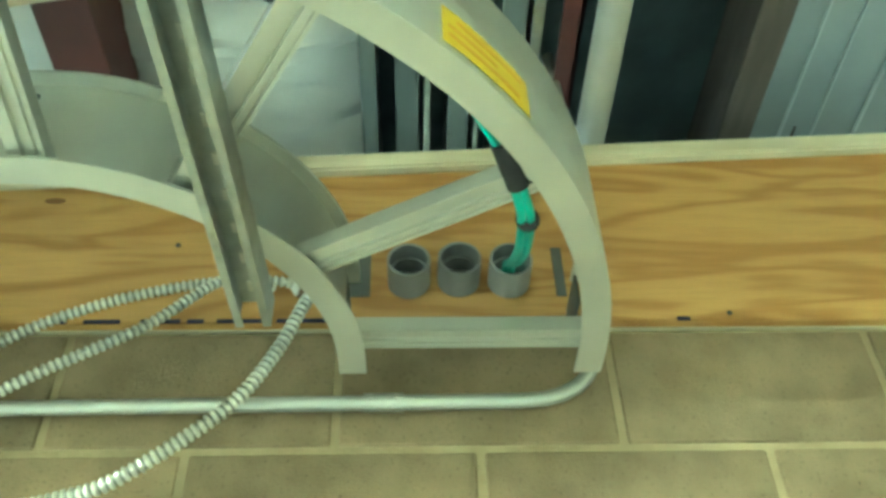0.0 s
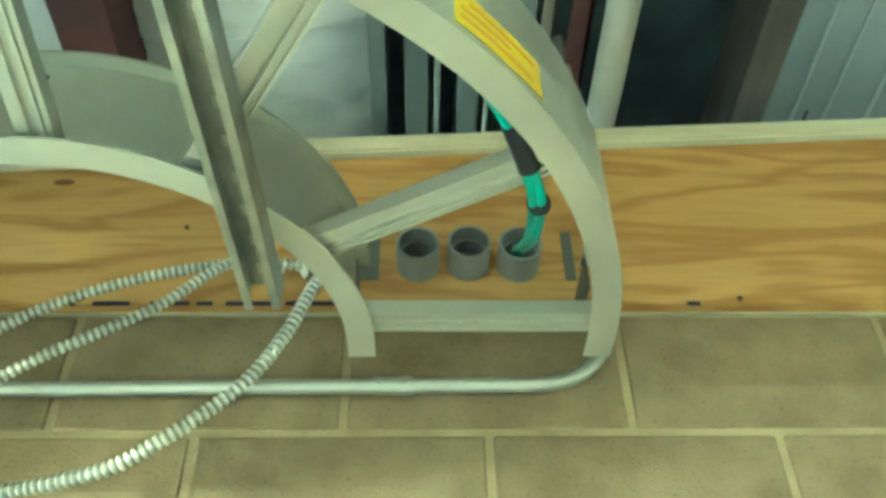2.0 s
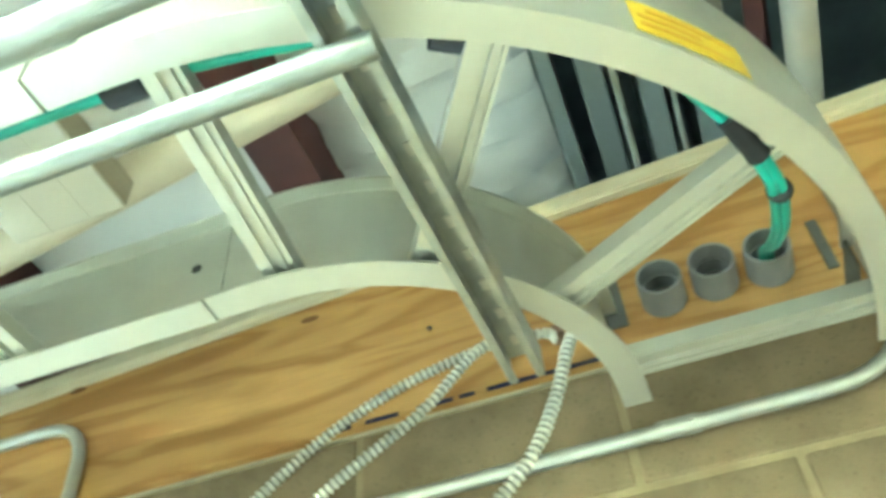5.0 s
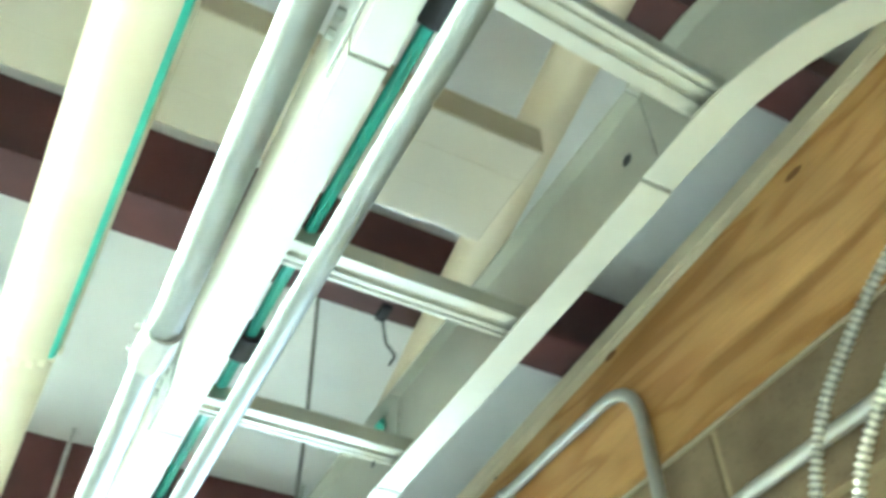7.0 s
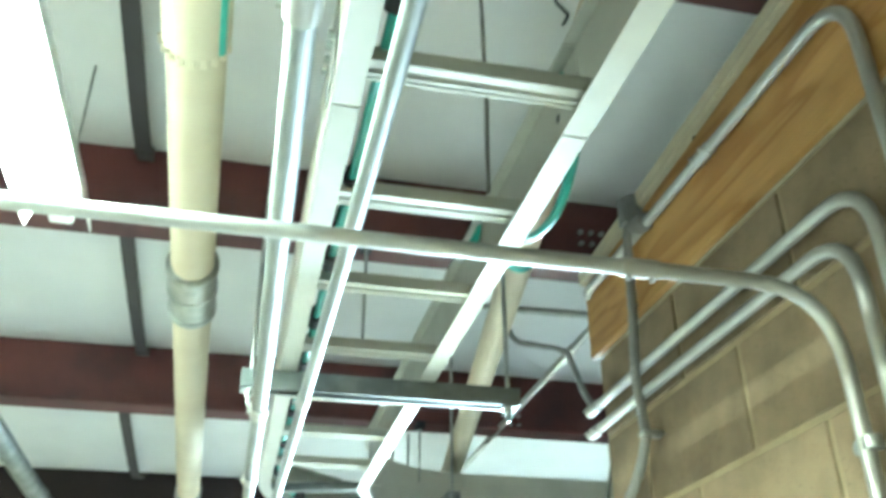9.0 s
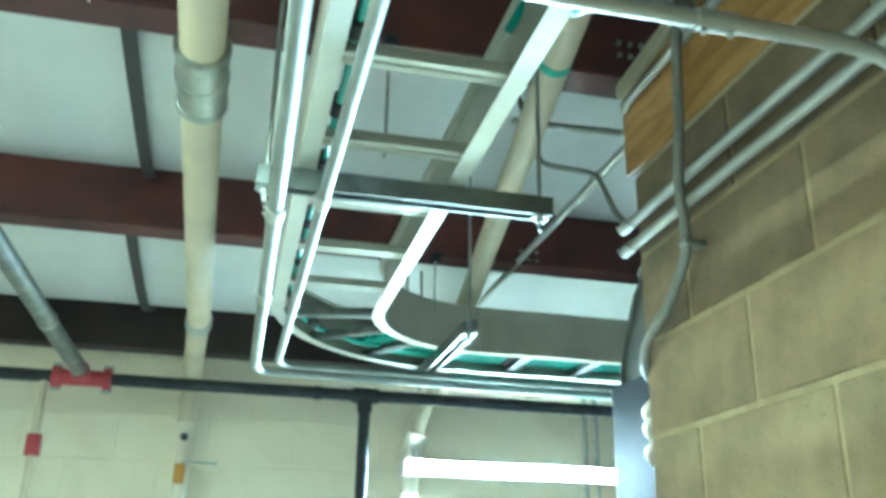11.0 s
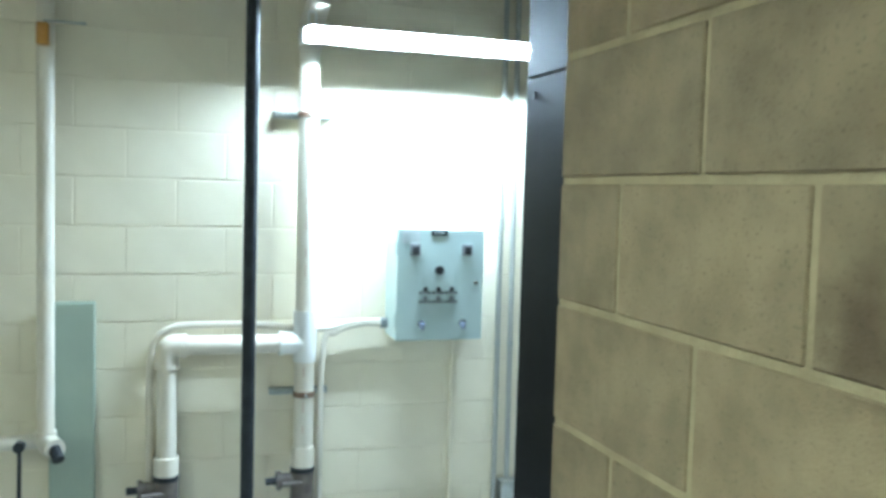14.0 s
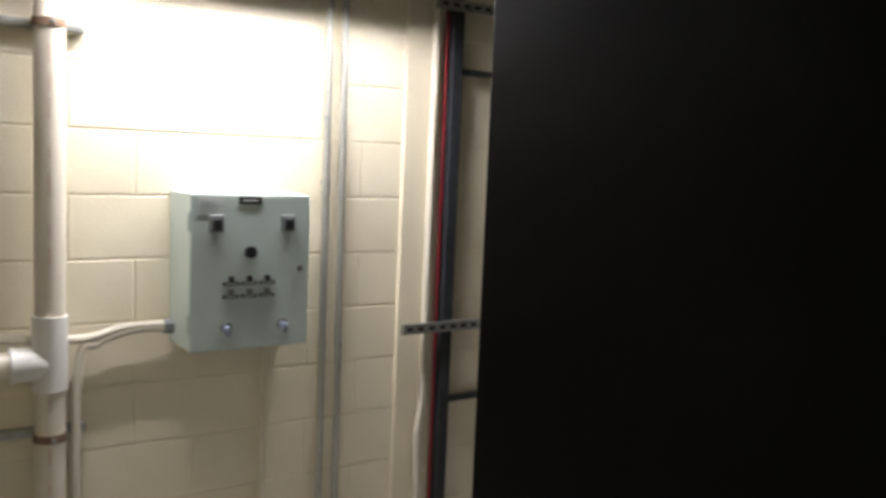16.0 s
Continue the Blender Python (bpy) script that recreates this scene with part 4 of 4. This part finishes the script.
for r, z in enumerate((0.957, 0.916)):
    for y in (0.479, 0.540, 0.601):
        p = part("indicator_tag", box((-2.3775, y - 0.027, z - 0.010), (-2.3745, y + 0.027, z + 0.002), 0.0008), M_DARKPLASTIC, door, "black engraved name tag", smooth=False)
        part("indicator", disc((-2.3775, y, z + 0.012), (1, 0, 0), 0.0095, 0.010, 16), M_GREYPLASTIC if r else M_DARKPLASTIC, door)
        part("print_line", box((-2.3743, y - 0.02, z - 0.006), (-2.3738, y + 0.02, z - 0.002)), M_PAPER, p, smooth=False)
for y in (0.463, 0.654):
    k = part("alarm_switch", disc((-2.3775, y, 0.815), (1, 0, 0), 0.018, 0.016, 20), M_CHROME, door, "chrome and blue-grey switch")
    part("toggle", box((-2.362, y - 0.008, 0.790), (-2.345, y + 0.010, 0.822), 0.004), M_BLUEGREY, k)
part("lock", disc((-2.3775, 0.712, 0.997), (1, 0, 0), 0.009, 0.010, 14), M_CHROME, door, "small chrome lock")
plate = part("name_plate", box((-2.3775, 0.502, 1.205), (-2.376, 0.578, 1.229)), M_DARKPLASTIC, door, "black name plate with unreadable print", smooth=False)
part("print_line", box((-2.3758, 0.515, 1.215), (-2.3752, 0.565, 1.220)), M_PAPER, plate, smooth=False)
paper = part("sticker", box((-2.3775, 0.370, 1.170), (-2.377, 0.450, 1.228)), M_PAPER, door, "pale paper sticker with faint print", smooth=False)
for k in range(4):
    part("print_line", box((-2.3768, 0.378, 1.178 + k * 0.012), (-2.3764, 0.440 - 0.01 * (k % 2), 1.180 + k * 0.012)), M_PANEL, paper, smooth=False)
for z in (0.83, 1.15):
    part("hinge", tube([(-2.385, 0.346, z - 0.03), (-2.385, 0.346, z + 0.03)], 0.006, 10), M_PANEL, cp)
for y in (0.40, 0.66):
    part("mounting_ear", box((-2.589, y - 0.012, 1.238), (-2.585, y + 0.012, 1.262), 0.001), M_PANEL, cp)

# thin conduits and cables on the painted wall
conduit([(-2.565, 0.905, -0.1), (-2.565, 0.897, 2.45)], 0.0125, "galvanised conduit up the painted wall", clips=(((-2.565, 0.903, 0.684), (0, 0, 1)), ((-2.565, 0.899, 1.5), (0, 0, 1))), couplings=(((-2.565, 0.901, 1.255), (0, 0, 1)),))
conduit([(-2.565, 0.972, -0.1), (-2.565, 0.957, 2.45)], 0.0125, "galvanised conduit up the painted wall", clips=(((-2.565, 0.968, 0.684), (0, 0, 1)),))
wb = thing("conduit_box", "small grey steel box at the foot of the conduits", "junction box")
part("body", box((-2.589, 0.93, -0.1), (-2.52, 1.03, 0.02), 0.004), M_GALV, wb)
conduit([(-2.578, 0.681, -0.1), (-2.578, 0.682, 0.742)], 0.011, "cream painted conduit below the control panel", mat=M_PAINT)
for pts in ([(-2.55, 0.352, 0.803), (-2.55, 0.20, 0.803), (-2.55, 0.06, 0.775), (-2.56, -0.25, 0.798), (-2.56, -0.50, 0.800), (-2.56, -0.60, 0.785), (-2.56, -0.655, 0.735), (-2.56, -0.676, 0.64), (-2.56, -0.676, 0.3), (-2.56, -0.676, -0.1)],
            [(-2.55, 0.352, 0.790), (-2.55, 0.24, 0.795), (-2.55, 0.12, 0.76), (-2.55, 0.058, 0.66), (-2.555, 0.052, -0.1)]):
    ob = thing("cream_cable", "cream sheathed cable from the control panel along the wall", "cable", "cream cables")
    part("sheath", tube(smooth_path(pts, 70), 0.0145, 12), M_WHITEPVC, ob)
    part("gland", disc((-2.55, 0.352, pts[0][2]), (0, -1, 0), 0.017, 0.03, 12), M_GREYPLASTIC, ob)

# thin pale green slab at the wall's foot
gb = thing("green_slab", "pale green upright slab beside the white pipe", "box")
part("body", box((-2.58, -1.07, -0.1), (-2.545, -0.893, 0.905), 0.004), M_GREEN, gb, smooth=False)
part("lid", box((-2.544, -1.066, 0.02), (-2.538, -0.897, 0.900), 0.002), M_GREEN, gb, smooth=False)

# ---- right end of the painted wall: pilaster, pipes and strut ----
pil = tagged(to_object("pilaster", box((-2.60, 1.228, -0.1), (-2.575, 1.392, 2.85), 0.004), M_PAINT), "cream painted flat pier on the wall", "pier", kind="structure")
conduit([(-2.558, 1.347, 2.4), (-2.558, 1.341, 0.42), (-2.545, 1.314, 0.30), (-2.545, 1.329, -0.1)], 0.014, "cream painted pipe on the pier", mat=M_WHITEPVC, bend=0.06)
conduit([(-2.567, 1.401, 2.4), (-2.567, 1.401, -0.1)], 0.0065, "thin red alarm conduit on the pier", mat=M_REDPAINT)
post = thing("steel_post", "black painted steel post beside the pier", "post")
part("post", box((-2.588, 1.414, -0.1), (-2.540, 1.462, 2.6), 0.004), M_BLACKIRON, post, smooth=False)
for z, y0, y1 in ((0.722, 1.222, 1.64), (1.955, 1.325, 1.70)):
    st = thing("strut_rail", "slotted galvanised strut fixed across the pipes", "strut", "wall struts")
    b = part("channel", box((-2.5395, y0, z - 0.02), (-2.518, y1, z + 0.02), 0.002), M_GALV, st, smooth=False)
    for k in range(int((y1 - y0) / 0.05)):
        part("slot", box((-2.5176, y0 + 0.015 + k * 0.05, z - 0.007), (-2.5168, y0 + 0.042 + k * 0.05, z + 0.007)), M_DARKPLASTIC, b, smooth=False)
for z in (0.42, 1.72):
    rb = thing("wall_bracket", "dark steel bracket against the wall", "bracket", "wall brackets")
    part("bar", box((-2.585, 1.466, z - 0.016), (-2.555, 1.72, z + 0.006), 0.003), M_BLACKIRON, rb, smooth=False)

# ---- black cabinet ----
cab = thing("equipment_cabinet", "tall black steel equipment cabinet behind the block wall's end", "cabinet")
part("body", box((-0.785, 0.283, 0.03), (-0.03, 1.25, 1.692), 0.004), M_CABINET, cab, smooth=False)
cd = part("side_panel", box((-0.79, 0.265, 0.05), (-0.025, 0.282, 1.693), 0.003), M_CABINET, cab, smooth=False)
part("plinth", box((-0.77, 0.30, -0.1), (-0.05, 1.23, 0.03)), M_BLACK, cab, smooth=False)
part("top_section", box((-0.79, 0.265, 1.697), (-0.025, 1.25, 2.105), 0.004), M_CABINET, cab, smooth=False)
for x, z in ((-0.735, 1.650), (-0.08, 1.650), (-0.735, 0.09), (-0.08, 0.09)):
    part("lock_screw", disc((x, 0.2652, z), (0, -1, 0), 0.010, 0.004, 14), M_BLACK, cd)
plate = thing("cable_drop_plate", "dull grey bent sheet-metal plate standing on the black cabinet's top", "plate")
bm = bmesh.new()
rows = []
for x0, z in ((-0.775, 2.107), (-0.755, 2.19), (-0.70, 2.29), (-0.645, 2.37), (-0.60, 2.40)):
    rows.append([bm.verts.new((x, y, z)) for x, y in ((x0, 0.302), (x0, 0.298), (-0.06, 0.298), (-0.06, 0.302))])
for a, b in zip(rows, rows[1:]):
    for k in range(4):
        bm.faces.new((a[k], a[(k + 1) % 4], b[(k + 1) % 4], b[k]))
bm.faces.new(rows[0][::-1])
bm.faces.new(rows[-1])
bmesh.ops.recalc_face_normals(bm, faces=bm.faces[:])
part("sheet", bm, M_DULL, plate, smooth=False)
part("folded_edge", tube([(-0.775, 0.295, 2.11), (-0.755, 0.295, 2.19), (-0.70, 0.295, 2.29), (-0.645, 0.295, 2.37), (-0.60, 0.295, 2.40)], 0.006, 8), M_DULL, plate)
part("top_ring", tube([(-0.60 + 0.022 * math.cos(k * 0.7), 0.30, 2.425 + 0.022 * math.sin(k * 0.7)) for k in range(10)], 0.004, 6), M_GALV, plate, "small steel ring")
for z in (1.925, 1.885, 1.825):
    w = thing("cable_loop", "pale cable looping into the cabinet's top", "cable", "cable loops")
    part("sheath", tube(smooth_path([(-0.005, 0.14, z + 0.04), (-0.16, 0.12, z + 0.035), (-0.27, 0.125, z + 0.015), (-0.31, 0.18, z - 0.015), (-0.31, 0.27, z - 0.02)], 40), 0.010, 10), M_WHITEPVC, w)

# ---- things under the roof ----
duct = thing("air_duct", "flat beige rectangular duct crossing above the tray", "duct")
part("casing", box((1.268, -3.2, 2.605), (1.455, -0.43, 2.662), 0.004), M_DUCT, duct, smooth=False)
for x in (1.33, 1.395):
    part("seam", box((x, -3.2, 2.6044), (x + 0.002, -0.43, 2.6048)), M_DUCT, duct, smooth=False)

for x0, x1, y in ((-2.40, -1.14, -1.29), (-1.14, -0.03, -1.22), (-0.03, 0.93, -1.16), (-2.40, -1.14, -2.2), (-1.14, -0.03, -2.2)):
    s = thing("insulation_strap", "dark steel strap holding up the insulation", "strap", "insulation straps")
    pts = [(x0 + (x1 - x0) * k / 14, y, roof_z(x0 + (x1 - x0) * k / 14) + 0.205 - (0.095 if x0 < -2 else 0.035) * (1 - (2 * k / 14 - 1) ** 4) - 0.012) for k in range(15)]
    bm = bmesh.new()
    prev = None
    for p in pts:
        row = [bm.verts.new((p[0], p[1] + d, p[2] + h)) for d, h in ((-0.02, 0), (0.02, 0), (0.02, 0.004), (-0.02, 0.004))]
        if prev:
            for k in range(4):
                bm.faces.new((prev[k], prev[(k + 1) % 4], row[(k + 1) % 4], row[k]))
        prev = row
    part("band", bm, M_STRAP, s, smooth=False)
    for p, e in ((pts[0], 0.055), (pts[-1], -0.055)):
        part("end_clip", box((p[0] + e - 0.008, p[1] - 0.024, p[2] - 0.012), (p[0] + e + 0.008, p[1] + 0.024, p[2] + 0.006), 0.002), M_STRAP, s, smooth=False)

# over the long wall: white pipe, red angle and bare deck ribs
op = big_pipe([(2.485, -3.2, 2.92), (2.485, 3.9, 2.92)], 0.029, "greyish white plastic pipe under the roof", M_GREYISHPIPE)
ra = thing("steel_angle", "red primed steel angle under the roof", "steel angle")
part("angle", box((2.436, -3.2, 2.95), (2.443, 3.9, 3.05), 0, box((2.405, -3.2, 2.95), (2.443, 3.9, 2.957))), M_RED, ra, smooth=False)
for x, w in ((2.045, 0.03), (2.11, 0.045), (2.165, 0.012), (2.21, 0.04), (2.262, 0.010), (2.30, 0.045), (2.355, 0.02)):
    r = thing("deck_rib", "galvanised steel rib of the bare roof deck", "rib", "deck ribs", "structure")
    part("rib", box((x, -3.2, 2.96), (x + w, 3.9, 3.12), 0.003), M_GALV if w < 0.03 else M_RIB, r, smooth=False)
for x, w in ((2.755, 0.065),):
    r = thing("timber_nailer", "brown timber under the roof", "timber", "timbers", "structure")
    part("timber", box((x, -3.2, 2.96), (x + w, 3.9, 3.12), 0.004), M_TIMBER, r, smooth=False)
tape = thing("facing_tape", "pale tape seams on the blue-grey insulation facing", "tape", kind="structure")
for x, w in ((2.955, 0.007), (3.03, 0.006), (3.13, 0.008)):
    part("seam", box((x, -3.2, roof_z(x) + 0.176), (x + w, 3.9, roof_z(x) + 0.181), 0.001), M_FOIL, tape, smooth=False)
for x, y in ((2.985, 0.16), (3.065, 0.24), (2.99, 0.60), (3.08, 0.75)):
    part("staple_mark", box((x, y, roof_z(x) + 0.175), (x + 0.006, y + 0.055, roof_z(x) + 0.179), 0.001), M_STRAP, tape, smooth=False)
for bx, by, bz in ((-0.03, 0.02, 2.85), (-1.14, 0.12, 2.70)):
    bg = thing("bolt_group", "pale bolt heads in the roof beam's web", "bolts", "beam bolts")
    for i in range(3):
        for j in range(2):
            part("bolt", disc((bx + 0.006, by + (i - 1) * 0.03, bz - 0.03 - 0.035 * j), (1, 0, 0), 0.007, 0.01, 6), M_GALV, bg)
for cx, cy in ((-1.10, -0.233), (-1.10, -0.33), (0.02, -0.60)):
    cl = thing("beam_clamp", "dark steel beam clamp with a thin hanger rod", "clamp", "beam clamps")
    part("jaw", box((cx - 0.03, cy - 0.016, roof_z(cx) - 0.022), (cx + 0.03, cy + 0.016, roof_z(cx) + 0.002), 0.005), M_BLACKIRON, cl)
    part("rod", tube([(cx, cy, roof_z(cx) - 0.02), (cx, cy, 2.40)], 0.004, 8), M_GALV, cl)
hk = thing("hook", "dark bent steel hook hanging off the roof beam", "hook")
part("jaw", box((0.885, -0.430, roof_z(0.9) - 0.012), (0.925, -0.410, roof_z(0.9) + 0.002), 0.003), M_BLACKIRON, hk)
part("wire", tube(fillet([(0.90, -0.42, roof_z(0.9) - 0.015), (0.897, -0.41, 2.70), (0.902, -0.392, 2.672), (0.893, -0.40, 2.655)], 0.01), 0.003, 8), M_BLACKIRON, hk)
hr = thing("hanger_rod", "thin steel hanger rod from the roof", "rod")
part("rod", tube([(0.745, -0.497, 2.40), (0.748, -0.495, 2.60), (0.743, -0.498, roof_z(0.745) + 0.2)], 0.004, 8), M_CABLE, hr)

# ---- block pieces of the walls ----
def piece_mesh(name, size, bevel, mat):
    bm = box((-size[0] / 2, -size[1] / 2, -size[2] / 2), tuple(s / 2 for s in size))
    es = [e for e in bm.edges]
    bmesh.ops.bevel(bm, geom=es, offset=bevel, segments=1, affect="EDGES")
    me = bpy.data.meshes.new(name)
    bm.to_mesh(me)
    bm.free()
    me.materials.append(mat)
    return me


JOINT = 0.0125
full = piece_mesh("block", (0.4064 - JOINT, 0.1, 0.2032 - JOINT), 0.0025, M_BLOCK)
half = piece_mesh("half_block", (0.2032 - JOINT, 0.1, 0.2032 - JOINT), 0.0025, M_BLOCK)
random.seed(7)
for k in range(12):
    z = (k + 0.5) * COURSE
    odd = (k % 2 == 0)
    xs = [(0.1016, half)] + [(0.2032 + 0.4064 * i + 0.2032, full) for i in range(11)] if odd else [(0.2032 + 0.4064 * i, full) for i in range(11)]
    for x, me in xs:
        if x > 4.6:
            continue
        ob = new("block", me)
        ob.location = (x, 0.050 + random.uniform(-0.0012, 0.0012), z)
        ob.parent = wall_long
endme = piece_mesh("end_block", (0.02, 0.196 - 0.001, 0.2032 - JOINT), 0.002, M_BLOCK)
for k in range(12):
    ob = new("block", endme)
    ob.location = (0.0095, 0.0995, (k + 0.5) * COURSE)
    ob.parent = wall_long
pfull = piece_mesh("painted_block", (0.03, 0.4064 - 0.0035, 0.2032 - 0.0058), 0.0022, M_PAINT)
for k in range(-1, 13):
    z = (k + 0.5) * COURSE
    y0 = -0.573 - 0.2032 - (0.2032 if k % 2 == 1 else 0.0) - 0.4064 * 5
    for i in range(12):
        y = y0 + 0.4064 * i
        if y < -3.1 or y > 1.9:
            continue
        ob = new("painted_block", pfull)
        ob.location = (-2.605, y, z)
        ob.parent = wall_far
